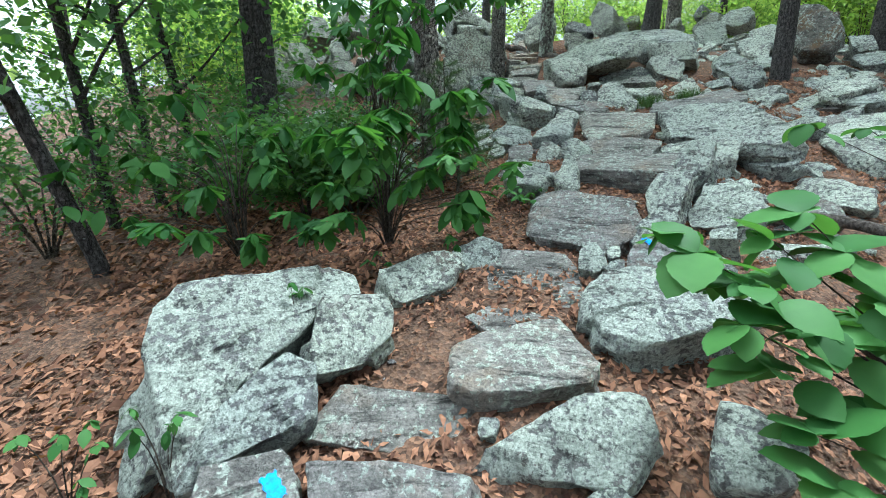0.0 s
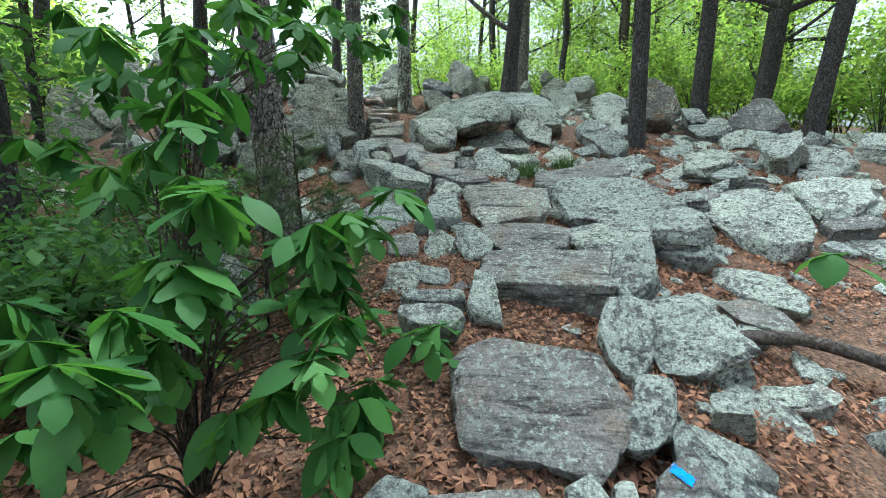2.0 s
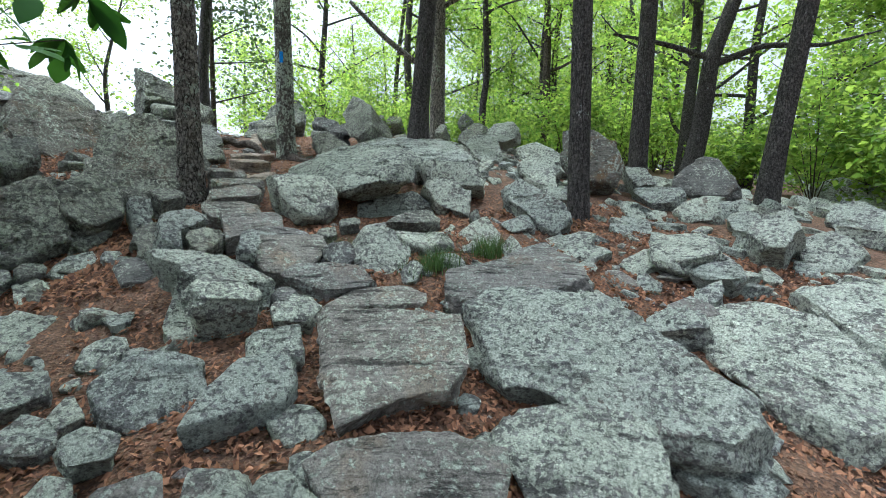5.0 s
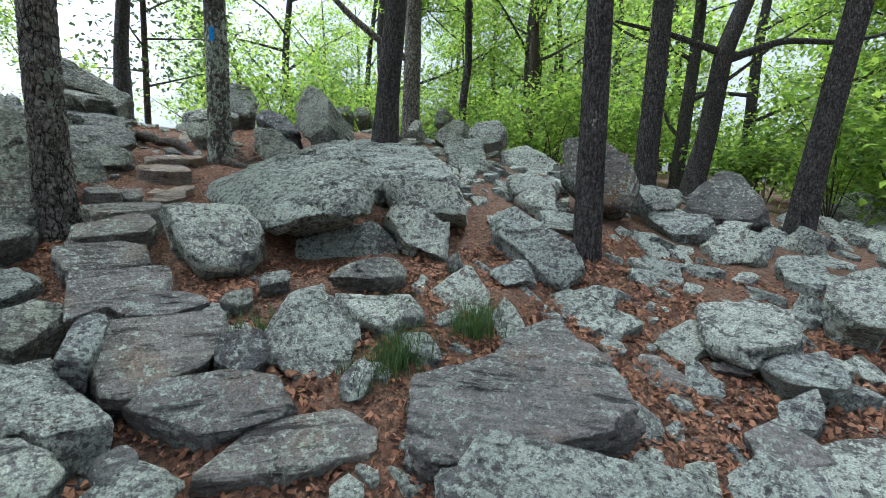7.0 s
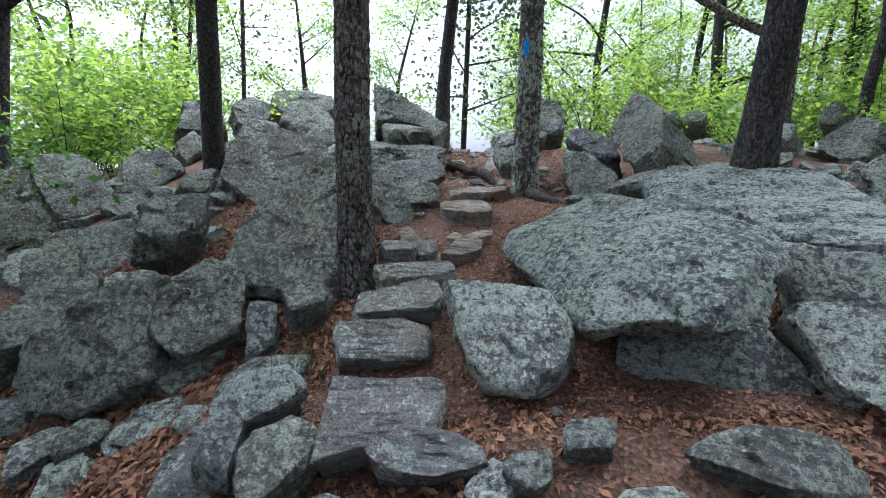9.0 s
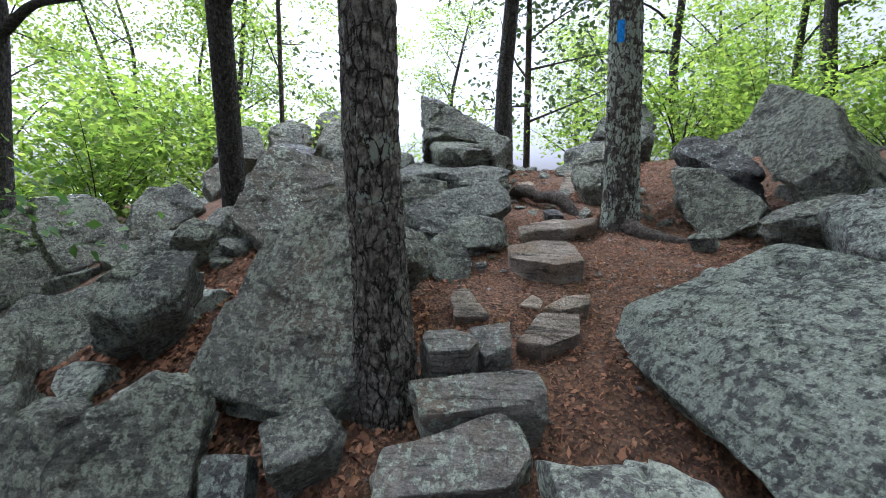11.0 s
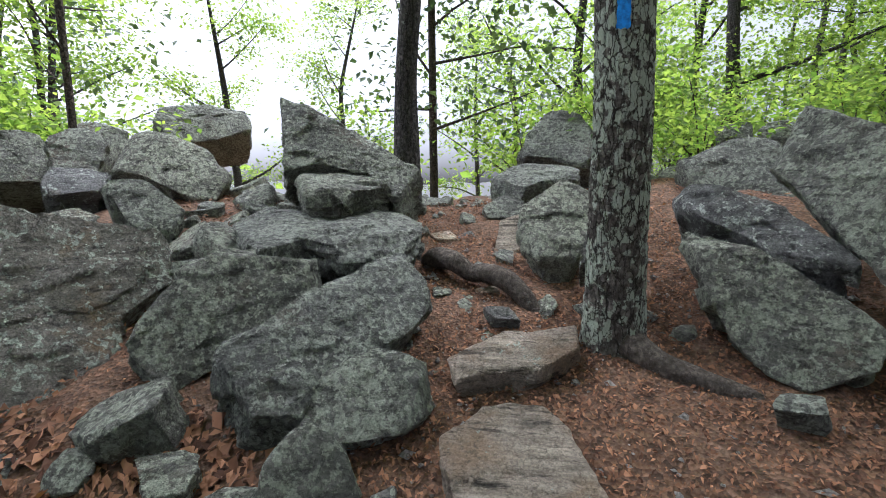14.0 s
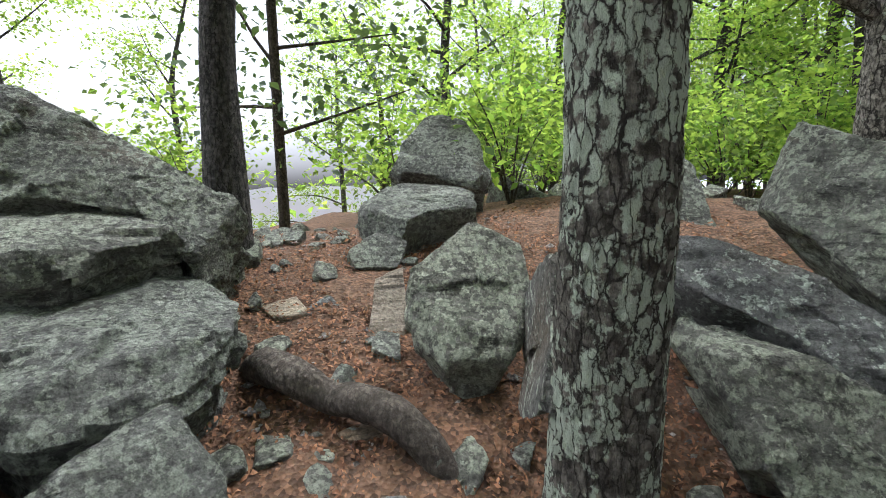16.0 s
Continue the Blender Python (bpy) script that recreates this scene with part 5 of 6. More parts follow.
for k, (x, y, h, w) in enumerate(((-1.0, 3.4, 0.7, 0.5), (-0.6, 3.3, 0.5, 0.4), (-1.2, 5.2, 0.5, 0.7), (-0.7, 4.2, 0.45, 0.6), (-1.7, 3.7, 0.8, 0.6), (-2.3, 4.0, 1.1, 0.8), (-1.3, 4.4, 0.9, 0.7), (-2.9, 3.3, 1.0, 0.8), (-3.6, 4.6, 1.4, 1.0), (-2.0, 6.2, 1.0, 1.0), (-3.2, 6.6, 1.6, 1.2), (-4.6, 6.0, 1.8, 1.3), (-4.4, 3.2, 1.4, 1.1), (-1.0, 6.3, 0.6, 0.6), (-5.8, 4.4, 2.0, 1.4))):
    shrub("dark green huckleberry shrub in the shaded thicket", x, y, h, w, 600 + k, GREEN_DEEP, 18, 40, 0.06)
for k, (x, y, h, w) in enumerate(((3.2, 13.0, 1.1, 0.8), (4.4, 13.6, 1.3, 0.9), (5.6, 12.9, 1.2, 0.9), (6.4, 10.6, 0.9, 0.7), (2.4, 14.2, 1.5, 1.0), (0.2, 14.6, 1.4, 0.9))):
    shrub("green shrub growing on the rocky crest", x, y, h, w, 640 + k, GREEN_SUN, 16, 34, 0.08)


# ---- near plants ----
def leaf_mesh(name, material, outline, length):
    """A leaf blade from half its outline, folded a little at the midrib and drooping at the tip."""
    verts, faces = [], []
    for mid, u, w in outline:
        z = -0.25 * u * u * length
        verts += [(u * length, -w * length, z + 0.02 * length * math.sin(9 * u) + abs(w) * length * 0.1), (mid * length, 0, -0.25 * mid * mid * length), (u * length, w * length, z + abs(w) * length * 0.1)]
    for k in range(len(outline) - 1):
        a = 3 * k
        faces += [(a, a + 1, a + 4, a + 3), (a + 1, a + 2, a + 5, a + 4)]
    me = mesh_of(name, verts, faces, material)
    return me


OVAL = tuple((u, u, w) for u, w in ((0.0, 0.01), (0.08, 0.08), (0.22, 0.2), (0.4, 0.27), (0.58, 0.27), (0.76, 0.2), (0.9, 0.1), (1.0, 0.005)))
LOBED = ((0.0, 0.0, 0.01), (0.1, 0.14, 0.06), (0.2, 0.3, 0.2), (0.28, 0.48, 0.36), (0.33, 0.62, 0.43), (0.38, 0.66, 0.38), (0.43, 0.6, 0.27), (0.48, 0.5, 0.16), (0.58, 0.6, 0.15), (0.72, 0.76, 0.19), (0.86, 0.9, 0.13), (1.0, 1.0, 0.01))
ROUND = tuple((u, u, w) for u, w in ((0.0, 0.02), (0.06, 0.18), (0.13, 0.25), (0.2, 0.33), (0.27, 0.35), (0.34, 0.41), (0.41, 0.4), (0.48, 0.43), (0.55, 0.39), (0.62, 0.39), (0.69, 0.33), (0.76, 0.31), (0.83, 0.22), (0.9, 0.17), (0.95, 0.08), (1.0, 0.01)))
SASS = [leaf_mesh("leaf", SASSAFRAS, o, 0.145) for o in (OVAL, LOBED, LOBED)]
VIBS = [leaf_mesh("leaf", VIBURNUM, o, 0.14) for o in (ROUND, ROUND)]
SMALL = [leaf_mesh("leaf", VIBURNUM, OVAL, 0.05)]


def sprays(name, label, foot, tips, shapes, seed, per=8, size=1.0, category="shrub", stem=0.005, droop=-0.6):
    """A leafy plant: stems from the foot to each tip, with whorls of single leaves at the tips."""
    r = np.random.default_rng(seed)
    root = tagged(new(name), label, category, "undergrowth")
    root.matrix_basis = pose(*foot)
    f = np.array(foot)
    more = [tuple(np.array(p) + r.normal(0, 0.11, 3) + (0, 0.06, 0)) for p in tips] if name == "sassafras_bush" else []
    for tip in list(tips) + more:
        t = np.array(tip) - f
        mid = t * (0.18, 0.18, 0.68)
        part("stem", tube("stem", [(0, 0, -0.05, stem), (*mid, stem * 0.7), (*t, stem * 0.3)], TWIG, 6, 0.06), root)
        for k in range(per):
            back = r.uniform(0, 0.3) if k > per * 0.65 else 0.0
            at = t * (1 - back) + mid * back
            yaw = 360 * k / per + r.uniform(-40, 40)
            s = size * r.uniform(0.5, 1.15)
            m = Matrix.Translation(at) @ Euler((radians(r.normal(0, 14)), -radians(math.degrees(droop) + r.normal(0, 20)), radians(yaw))).to_matrix().to_4x4() @ Matrix.Scale(s, 4)
            part("leaf", shapes[k % len(shapes)], root, m=m)
    return root


sprays("sassafras_bush", "sassafras bush with large lobed green leaves by the trail", (-0.3, 2.62, 0.83), [(-0.34, 2.02, 1.5), (-0.36, 2.15, 1.4), (0.1, 2.3, 1.45), (0.12, 2.32, 1.12), (-0.05, 2.25, 1.3), (0.15, 2.45, 1.68), (-0.5, 2.36, 1.22), (-0.45, 2.2, 1.1), (0.0, 2.6, 1.6), (-0.2, 2.5, 1.75), (0.2, 2.6, 1.35), (0.06, 2.37, 1.66), (-0.11, 2.51, 1.72), (0.12, 2.5, 1.55), (0.05, 2.28, 1.38), (-0.23, 2.35, 1.58), (-0.25, 2.67, 2.0), (-0.6, 2.45, 1.5), (-0.35, 2.3, 1.35), (-0.62, 2.3, 1.05), (0.22, 2.55, 1.15), (-0.4, 2.8, 1.85)], SASS, 1, 9)
sprays("sassafras_bush", "low sassafras bush with drooping green leaves in the thicket", (-1.2, 2.75, 0.7), [(-0.95, 2.31, 0.97), (-1.4, 2.6, 1.15), (-1.65, 2.7, 1.3), (-1.3, 2.45, 0.95), (-1.75, 2.65, 0.95), (-1.5, 2.9, 1.45), (-1.9, 2.9, 1.25), (-1.1, 2.9, 1.3), (-0.8, 2.5, 1.05), (-1.2, 2.4, 1.2), (-2.1, 3.0, 1.5), (-1.7, 3.1, 1.7), (-1.3, 3.1, 1.6), (-2.2, 2.7, 1.05), (-0.9, 2.8, 1.5), (-2.4, 3.0, 1.3)], SASS, 2, 8)
sprays("sassafras_bush", "tall sassafras sapling with green leaves against the light", (-0.45, 3.6, 0.9), [(-0.35, 3.2, 2.3), (-0.6, 3.3, 2.15), (-0.1, 3.4, 2.45), (-0.8, 3.5, 2.4), (-0.4, 3.1, 2.0), (0.05, 3.6, 2.6), (-0.9, 3.3, 1.9), (-0.5, 2.9, 2.2), (-0.2, 3.7, 2.15)], SASS, 3, 8)
sprays("sassafras_sapling", "overhanging sassafras branches with drooping green leaves", (-0.55, 3.4, 0.9), [(0.39, 4.31, 2.69), (0.57, 4.41, 2.79), (0.73, 4.53, 2.76), (0.49, 4.35, 2.6), (0.67, 4.56, 2.64), (0.06, 3.27, 2.25), (0.6, 3.92, 2.69), (0.21, 3.45, 2.5), (0.13, 3.37, 2.36), (0.07, 3.17, 2.35), (-0.11, 2.97, 2.18), (-0.27, 2.86, 2.18), (0.12, 3.37, 2.35)], SASS, 6, 9, 0.9)
sprays("viburnum_bush", "shrub with broad bright green leaves over the trail", (1.35, 0.95, 0.15), [(0.64, 1.1, 1.2), (0.72, 1.0, 1.15), (0.85, 1.15, 1.22), (0.75, 0.95, 0.98), (0.88, 1.0, 1.05), (1.00, 1.1, 1.2), (0.95, 0.9, 0.9), (0.80, 0.85, 0.88), (1.05, 1.0, 1.1), (0.90, 1.2, 1.1), (1.10, 1.15, 1.02), (0.60, 1.2, 1.22), (0.68, 0.95, 1.08), (0.78, 1.2, 1.1), (0.95, 1.2, 1.28), (0.82, 0.8, 0.8)], VIBS, 4, 8, 0.9, droop=-0.15)
sprays("viburnum_bush", "green leafy branch hanging beside the trail", (2.3, 1.7, 0.4), [(1.75, 2.3, 1.5), (1.95, 2.2, 1.48), (2.1, 2.0, 1.45)], VIBS, 5, 5, 0.8, droop=-0.1)
for k, (x, y, z, n) in enumerate(((-0.76, 1.12, 0.72, 4), (-1.02, 1.08, 0.66, 4), (-0.84, 0.97, 0.62, 3), (-0.55, 1.7, 0.86, 3), (-0.3, 2.3, 0.8, 3), (0.1, 2.35, 0.85, 3), (-1.6, 1.2, 0.5, 3))):
    r = np.random.default_rng(700 + k)
    g = float(hill(x, y))
    sprays("seedling", "small bright green seedling among dry leaves", (x, y, g), [(x + a, y + b2, max(z, g + 0.08) + c) for a, b2, c in r.uniform(-0.07, 0.07, (n, 3))], SMALL, 710 + k, 6, 1.0, "plant", 0.003)
for k, (x, y) in enumerate(((0.44, 2.98), (0.52, 3.03), (0.38, 3.1), (0.5, 2.88), (0.6, 3.08))):
    g = float(hill(x, y))
    sprays("creeper", "five-leaved green creeper on the soil between stones", (x, y, g), [(x, y, g + 0.13), (x + 0.06, y - 0.05, g + 0.1)], SMALL, 720 + k, 5, 1.25, "plant", 0.003, -0.15)


def tuft(x, y, n, height, seed, label="tuft of fine green grass between the rocks", z=None):
    r = np.random.default_rng(seed)
    g = float(hill(x, y)) if z is None else z
    verts, faces = [], []
    for k in range(n):
        a, b2 = r.normal(0, 0.07, 2)
        h, d, w = height * r.uniform(0.5, 1.1), r.uniform(0, 2 * np.pi), 0.003
        bend = h * r.uniform(0.2, 0.8)
        i = len(verts)
        for s in (0, 0.5, 1.0):
            cx, cy, cz = a + math.cos(d) * bend * s * s, b2 + math.sin(d) * bend * s * s, h * s - 0.35 * bend * s * s
            ww = w * (1 - 0.9 * s)
            verts += [(cx - math.sin(d) * ww, cy + math.cos(d) * ww, cz), (cx + math.sin(d) * ww, cy - math.cos(d) * ww, cz)]
        faces += [(i, i + 1, i + 3, i + 2), (i + 2, i + 3, i + 5, i + 4)]
    ob = tagged(new("grass_tuft", mesh_of("grass_tuft", verts, faces, GRASS)), label, "grass", "grass tufts")
    ob.matrix_basis = pose(x, y, g)
    return ob


for k, (x, y, n, h) in enumerate(((2.5, 5.93, 260, 0.16), (2.36, 5.88, 160, 0.14), (2.6, 6.0, 180, 0.17), (3.02, 6.02, 260, 0.2), (3.1, 6.1, 120, 0.18), (0.78, 7.25, 110, 0.16), (1.95, 6.4, 90, 0.14), (0.7, 7.1, 70, 0.12), (1.75, 6.42, 80, 0.12), (2.62, 6.3, 90, 0.16))):
    tuft(x, y, n, h, 800 + k)


def pine_seedling(x, y, h, seed):
    r = np.random.default_rng(seed)
    g = float(hill(x, y))
    root = tagged(new("pine_seedling"), "feathery young white pine with soft green needles", "young pine", "undergrowth")
    root.matrix_basis = pose(x, y, g)
    part("stem", tube("stem", [(0, 0, -0.05, 0.014), (0.02, 0, h * 0.5, 0.009), (0, 0.02, h, 0.003)], TWIG, 6, 0.08), root)
    verts, faces = [], []
    for k in range(30):
        z = h * (0.12 + 0.85 * k / 30)
        a, reach = k * 2.4, (h - z) * 0.45 + 0.08
        tip = np.array([math.cos(a) * reach, math.sin(a) * reach, z + reach * 0.35])
        part("branch", tube("branch", [(0, 0, z, 0.004), (*tip, 0.0015)], TWIG, 4, 0.1), root)
        for _ in range(130):
            s = r.uniform(0.25, 1.0)
            p = np.array([0, 0, z]) * (1 - s) + tip * s
            d = r.normal(size=3) + (tip - (0, 0, z)) / reach * 1.2
            d = d / np.linalg.norm(d) * r.uniform(0.05, 0.09)
            w = np.cross(d, (0.3, 0.2, 1)) * 0.025
            i = len(verts)
            verts += [p - w, p + w, p + d]
            faces.append((i, i + 1, i + 2))
    part("needles", mesh_of("needles", verts, faces, GREEN_BLUE), root)


pine_seedling(0.02, 3.75, 0.95, 5)
pine_seedling(-0.15, 3.55, 0.8, 7)
pine_seedling(0.22, 3.95, 0.6, 8)
pine_seedling(0.12, 3.45, 0.5, 6)


# distance: ridges beyond the valley, with blue haze painted into their colour
def ridge(y, z, seed):
    xs = np.linspace(-900, 900, 90)
    tops = [z + 14 * noise.fractal(Vector((x * 0.006, seed, 0)), 1.0, 2.0, 4) for x in xs]
    verts = [(x, y + 0.0004 * x * x * -0.2, -60) for x in xs] + [(x, y, h) for x, h in zip(xs, tops)]
    n = len(xs)
    ob = new("distant_ridge", mesh_of("distant_ridge", verts, [(k, k + 1, k + 1 + n, k + n) for k in range(n - 1)], PAINTED_HAZE))
    tagged(ob, "far ridge across the valley, blue haze painted into its colour", "hill", kind="structure")


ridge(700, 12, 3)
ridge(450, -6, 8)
woods = np.random.default_rng(77)
wx, wy = woods.uniform(-90, 60, 260), woods.uniform(34, 120, 260)
wx[:90], wy[:90] = woods.uniform(-90, -16, 90), woods.uniform(-10, 60, 90)
tagged(new("distant_woods", leaf_cloud("distant_woods", np.c_[wx, wy, hill(wx, wy) + woods.uniform(0.5, 9, 260)], (3.0, 3.0, 1.8), 0.7, GREEN_SUN, 78, 60)), "far green tree crowns down the slope", "woods", kind="stuff")

# ---- roots, blazes, litter ----
def root_of(label, path):
    ob = new("tree_root", tube("tree_root", [(x, y, z, r) for x, y, z, r in path], BARK_ROOT, 20, 0.025, 0.004))
    tagged(ob, label, "root", "tree roots")


def blaze(label, trunk_xy, z, r, toward, w=0.05, h=0.15):
    """A painted bar that follows the bark."""
    a0 = math.atan2(toward[1] - trunk_xy[1], toward[0] - trunk_xy[0])
    verts, faces = [], []
    for j in range(13):
        for i in range(7):
            a = a0 + (i / 6 - 0.5) * w / r * (1 + 0.08 * math.sin(j * 1.7 + i))
            rr = r + 0.002 * math.sin(j * 2.3 + i)
            verts.append((trunk_xy[0] + rr * math.cos(a), trunk_xy[1] + rr * math.sin(a), z + (j / 12 - 0.5) * h + 0.004 * math.sin(i * 2.2)))
    for j in range(12):
        for i in range(6):
            k = j * 7 + i
            faces.append((k, k + 1, k + 8, k + 7))
    tagged(new("trail_blaze", mesh_of("trail_blaze", verts, faces, BLUE)), label, "trail marker", "trail blazes")


root_of("thick grey root lying across the dirt trail", [(1.16, 10.78, 3.06, 0.05), (1.22, 10.68, 3.12, 0.066), (1.33, 10.53, 3.12, 0.06), (1.42, 10.5, 3.05, 0.05), (1.5, 10.42, 3.07, 0.056), (1.6, 10.34, 3.05, 0.058), (1.68, 10.27, 2.98, 0.052), (1.74, 10.22, 2.88, 0.045), (1.78, 10.18, 2.76, 0.03)])
root_of("lichened root running from the blazed tree", [(2.07, 9.85, 2.85, 0.07), (2.16, 9.72, 2.8, 0.055), (2.28, 9.62, 2.77, 0.05), (2.42, 9.52, 2.74, 0.04), (2.5, 9.45, 2.66, 0.02)])
root_of("grey root crossing the leaf litter", [(2.1, 2.98, 0.86, 0.03), (2.19, 2.92, 0.93, 0.04), (2.43, 2.83, 0.93, 0.036), (2.58, 2.7, 0.9, 0.036), (2.72, 2.58, 0.85, 0.034), (2.8, 2.5, 0.74, 0.03)])
blaze("blue painted trail blaze on the lichened tree", (2.0, 9.87), 4.2, 0.128, (1.5, 8.4))



def paint_patch(ob, u, w, turn, length, width):
    """A brushed patch of blue paint that lies on a stone's upper face."""
    from mathutils.bvhtree import BVHTree
    me = ob.data
    tree_of = BVHTree.FromPolygons([v.co for v in me.vertices], [tuple(p.vertices) for p in me.polygons])
    verts, faces = [], []
    c, s = math.cos(radians(turn)), math.sin(radians(turn))
    for j in range(11):
        for i in range(7):
            a, b2 = (j / 10 - 0.5) * length * (1 + 0.12 * math.sin(i * 2.3)), (i / 6 - 0.5) * width * (1 + 0.15 * math.sin(j * 1.9))
            p = (u + a * c - b2 * s, w + a * s + b2 * c, 1.0)
            at = tree_of.ray_cast(Vector(p), Vector((0, 0, -1)))[0]
            verts.append((p[0], p[1], (at.z if at else 0.0) + 0.004))
    for j in range(10):
        for i in range(6):
            k = j * 7 + i
            faces.append((k, k + 1, k + 8, k + 7))
    part("trail_blaze", mesh_of("trail_blaze", verts, faces, BLUE), ob, "bright blue painted trail blaze")


paint_patch(blazed_step, -0.018, 0.048, 15, 0.075, 0.045)
paint_patch(blazed_rock, -0.062, -0.021, 60, 0.06, 0.025)


# bare dirt where feet keep the leaves away: centre and half widths
TRODDEN = ((-0.06, 1.55, 0.2, 0.32), (3.3, 2.9, 0.9, 0.35), (2.2, 6.6, 0.5, 0.25))


def litter(name, label, n, box, size, seed):
    r = np.random.default_rng(seed)
    x, y = r.uniform(box[0], box[1], n), r.uniform(box[2], box[3], n)
    keep = np.ones(n, bool)
    for a, b2, c, d in TRODDEN:
        keep &= (((x - a) / c) ** 2 + ((y - b2) / d) ** 2 > r.uniform(0.5, 1.2, n)) | (r.uniform(0, 1, n) < 0.12)
    x, y = x[keep], y[keep]
    n = len(x)
    z = hill(x, y)
    gx, gy = (hill(x + 0.05, y) - z) / 0.05, (hill(x, y + 0.05) - z) / 0.05
    L = size * r.uniform(0.5, 1.3, n)
    yaw = r.uniform(0, 2 * np.pi, n)
    pitch, roll, bend, cup = r.normal(0, 0.35, n), r.normal(0, 0.45, n), r.uniform(-0.5, 0.9, n), r.uniform(0.0, 0.7, n)
    wide = r.uniform(0.6, 1.2, n)
    verts = np.zeros((n, 5, 3))
    belly = r.uniform(-0.22, 0.22, n)
    for k, (u, side) in enumerate(((-0.5, 0), (belly, -1), (belly * 0.4, 1), (0.0, 0), (0.5, 0))):
        lx, ly = L * u, L * 0.26 * side * wide
        lz = L * (bend * (0.25 - u * u) * 0.8 + cup * abs(side) * 0.18)
        lz = lz + lx * pitch + ly * roll
        px, py = lx * np.cos(yaw) - ly * np.sin(yaw), lx * np.sin(yaw) + ly * np.cos(yaw)
        verts[:, k] = np.c_[x + px, y + py, z + px * gx + py * gy + lz + 0.014]
    k = np.arange(n)[:, None] * 5
    faces = np.concatenate([k + np.array(f)[None, :] for f in ((0, 3, 2), (0, 1, 3), (4, 2, 3), (4, 3, 1))])
    tagged(new(name, mesh_of(name, verts.reshape(-1, 3), faces, LITTER, False)), label, "leaf litter", kind="stuff")


litter("leaf_litter", "dry reddish-brown fallen leaves between the rocks", 34000, (-2.0, 5.5, -0.2, 6.9), 0.042, 3)
litter("leaf_litter", "crumpled brown leaves beside the first trail steps", 22000, (-1.6, 2.6, 0.5, 5.4), 0.036, 13)
litter("leaf_litter", "drifts of brown leaves caught between the upper boulders", 10000, (-1.5, 0.9, 6.5, 9.5), 0.05, 6)
litter("leaf_litter", "rusty leaves packed between the lower boulders", 16000, (1.6, 5.2, 3.0, 6.9), 0.044, 14)
litter("wood_chips", "fine bark chips and twigs trodden into the trail", 34000, (0.7, 2.9, 6.6, 12.0), 0.018, 12)
litter("leaf_litter", "thick brown leaf litter on the forest floor", 12000, (-4.5, -0.2, 0.4, 6.0), 0.065, 4)
litter("leaf_litter", "scattered dry leaves along the upper trail", 18000, (-1.0, 4.0, 6.7, 12.6), 0.028, 5)


def pebbles(n, box, size, seed):
    r = np.random.default_rng(seed)
    verts, faces = [], []
    base = np.array([(1, 0, 0), (-1, 0, 0), (0, 1, 0), (0, -1, 0), (0, 0, 1), (0, 0, -1)], float)
    tri = ((0, 2, 4), (2, 1, 4), (1, 3, 4), (3, 0, 4), (2, 0, 5), (1, 2, 5), (3, 1, 5), (0, 3, 5))
    for k in range(n):
        x, y = r.uniform(box[0], box[1]), r.uniform(box[2], box[3])
        s = size * r.lognormal(0, 0.5)
        q = base * s * r.uniform(0.5, 1.2, (6, 1)) * (1, r.uniform(0.5, 1), 0.55)
        a = r.uniform(0, 6.3)
        q = q @ np.array([[math.cos(a), math.sin(a), 0], [-math.sin(a), math.cos(a), 0], [0, 0, 1]])
        i = len(verts)
        verts += list(q + (x, y, float(hill(x, y)) + s * 0.2))
        faces += [(i + a2, i + b2, i + c2) for a2, b2, c2 in tri]
    tagged(new("gravel", mesh_of("gravel", verts, faces, PEBBLE, False)), "small pale stones and gravel on the trail dirt", "gravel", kind="stuff")


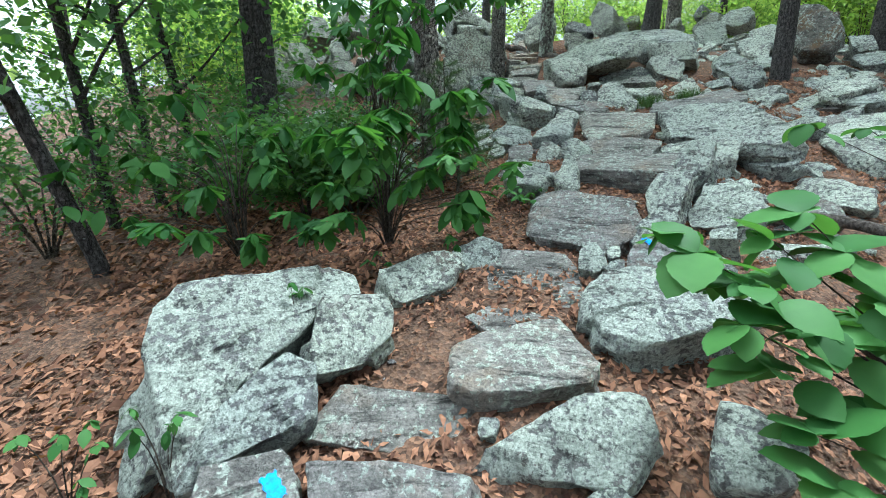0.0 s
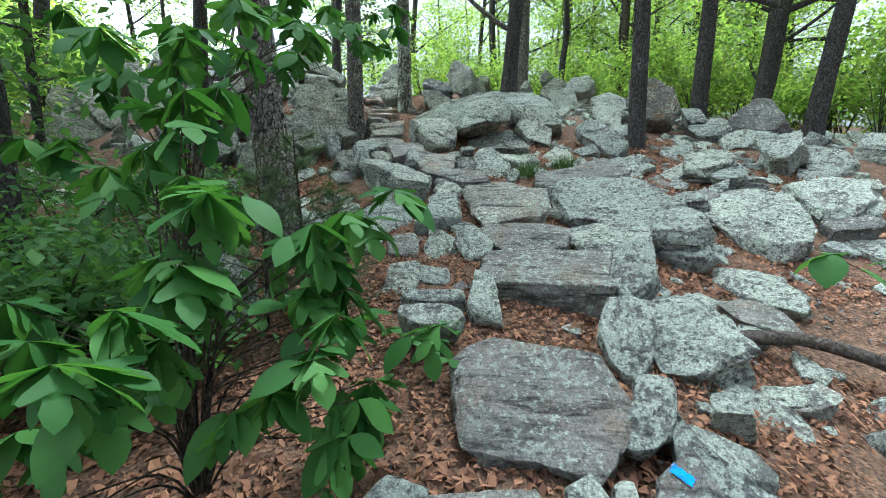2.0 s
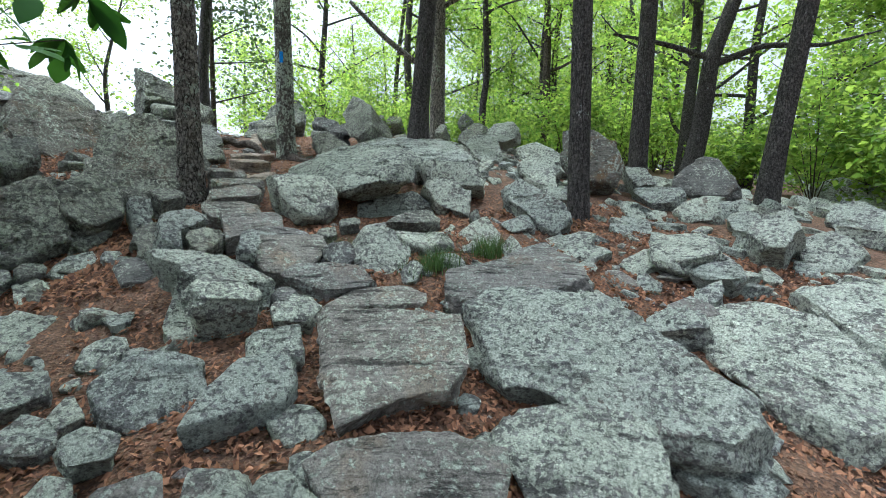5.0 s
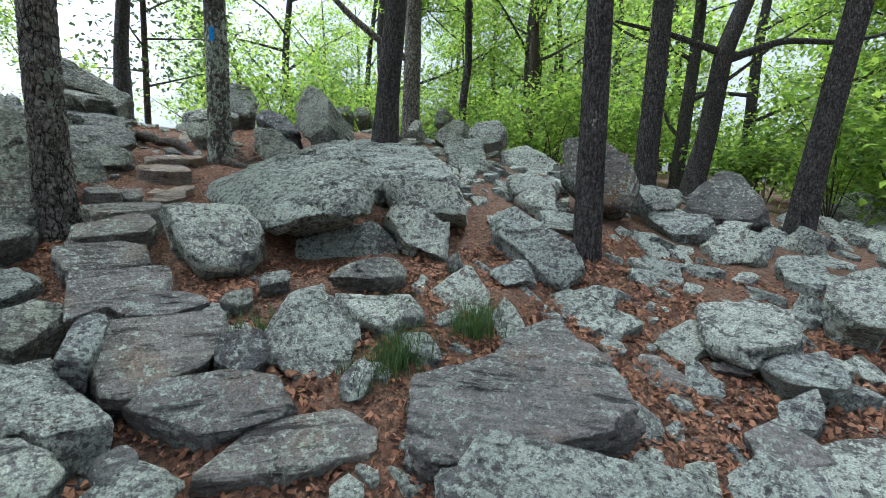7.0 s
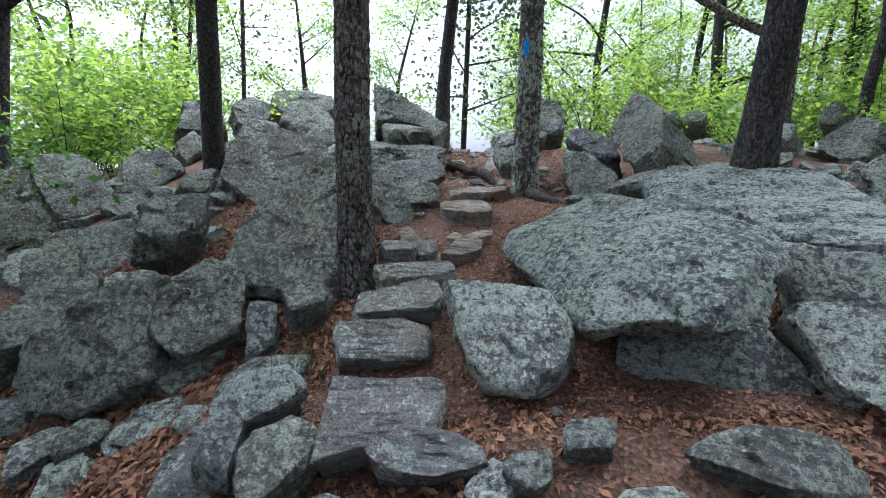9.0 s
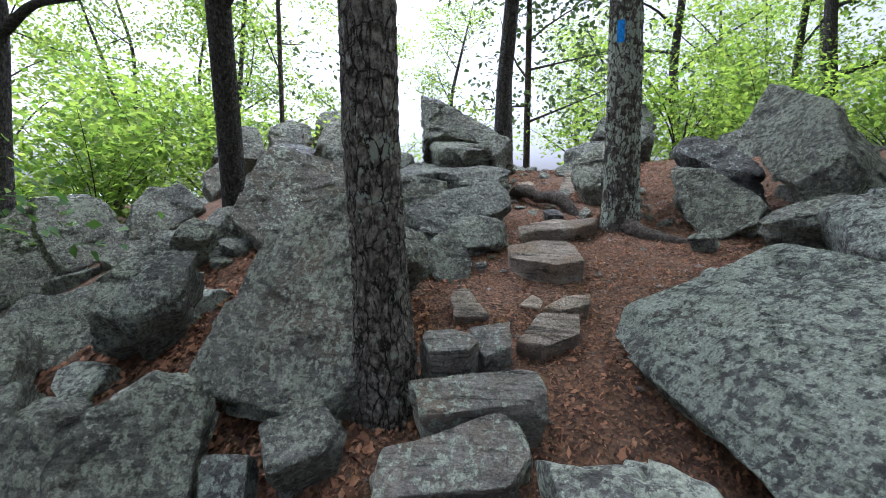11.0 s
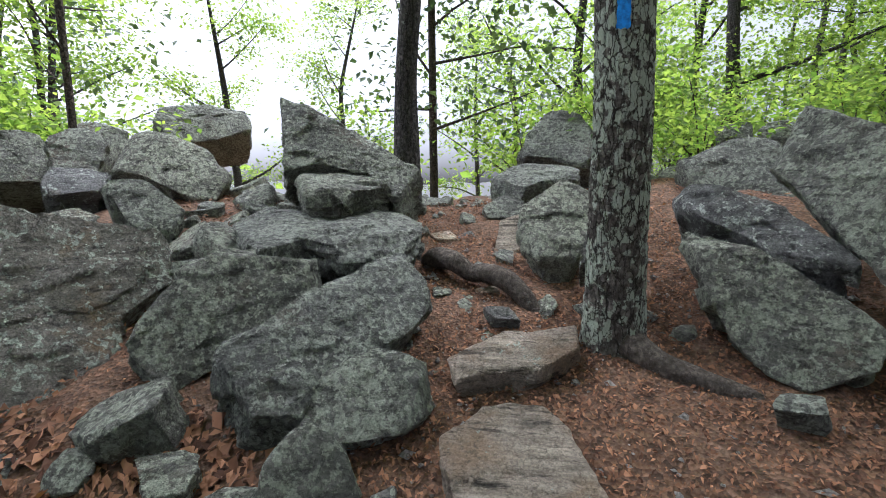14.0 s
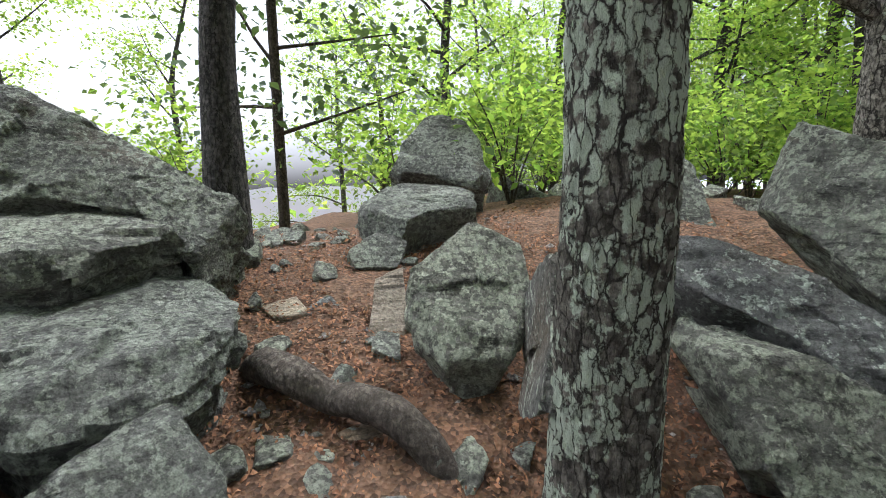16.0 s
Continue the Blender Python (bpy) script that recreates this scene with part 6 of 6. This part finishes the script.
pebbles(900, (0.2, 3.2, 5.6, 10.6), 0.012, 8)
pebbles(1200, (0.9, 2.9, 8.6, 12.5), 0.011, 10)
pebbles(900, (2.2, 4.4, 3.0, 5.3), 0.014, 15)
pebbles(500, (-0.5, 5.0, 1.0, 5.6), 0.014, 9)


def loose_rocks(n, seed, box, least, most):
    """Broken rocks filling the gaps of the boulder field."""
    r = np.random.default_rng(seed)
    made = tries = 0
    while made < n and tries < 6000:
        tries += 1
        x, y = r.uniform(box[0], box[1]), r.uniform(box[2], box[3])
        if x < 1.2 and y < 5.5 or abs(x - 1.2) < 0.45 and 5 < y < 9.8 or (2.6 < x < 6 and y < 3.2) or (1.2 < x < 2.4 and 8.5 < y < 9.6) or (1.4 < x < 3.3 and 6.6 < y < 8.7):
            continue
        s = r.uniform(least, most)
        if any((x - a) ** 2 + (y - b2) ** 2 < (rr * 0.85 + s * 0.35) ** 2 for a, b2, rr in ROCK_PLAN):
            continue
        a = np.sort(r.uniform(0, 2 * np.pi, r.integers(5, 8)))
        outline = tuple((s * r.uniform(0.6, 1.1) * math.cos(q), s * r.uniform(0.5, 0.9) * math.sin(q)) for q in a)
        if np.ptp([u for u, w in outline]) < s * 0.7 or np.ptp([w for u, w in outline]) < s * 0.5 or np.max(np.diff(np.r_[a, a[0] + 6.283])) > 2.4:
            continue
        stone("G" if y < 8.8 else "H", (x, y, float(hill(x, y)) + s * r.uniform(0.15, 0.45)), r.uniform(200, 340), r.uniform(5, 40), s * 1.1, outline)
        made += 1


loose_rocks(190, 31, (0.9, 5.6, 2.2, 9.0), 0.05, 0.18)
loose_rocks(120, 32, (4.5, 9.5, 3.5, 10.0), 0.12, 0.36)
loose_rocks(60, 33, (-4.0, 0.4, 7.0, 12.5), 0.15, 0.4)
loose_rocks(30, 34, (-0.8, 1.2, 5.4, 8.0), 0.06, 0.18)
loose_rocks(64, 36, (1.0, 2.4, 9.9, 13.2), 0.035, 0.12)
loose_rocks(46, 37, (-1.6, 1.1, 8.2, 11.8), 0.09, 0.26)
loose_rocks(26, 35, (3.2, 7.5, 10.2, 13.5), 0.15, 0.35)
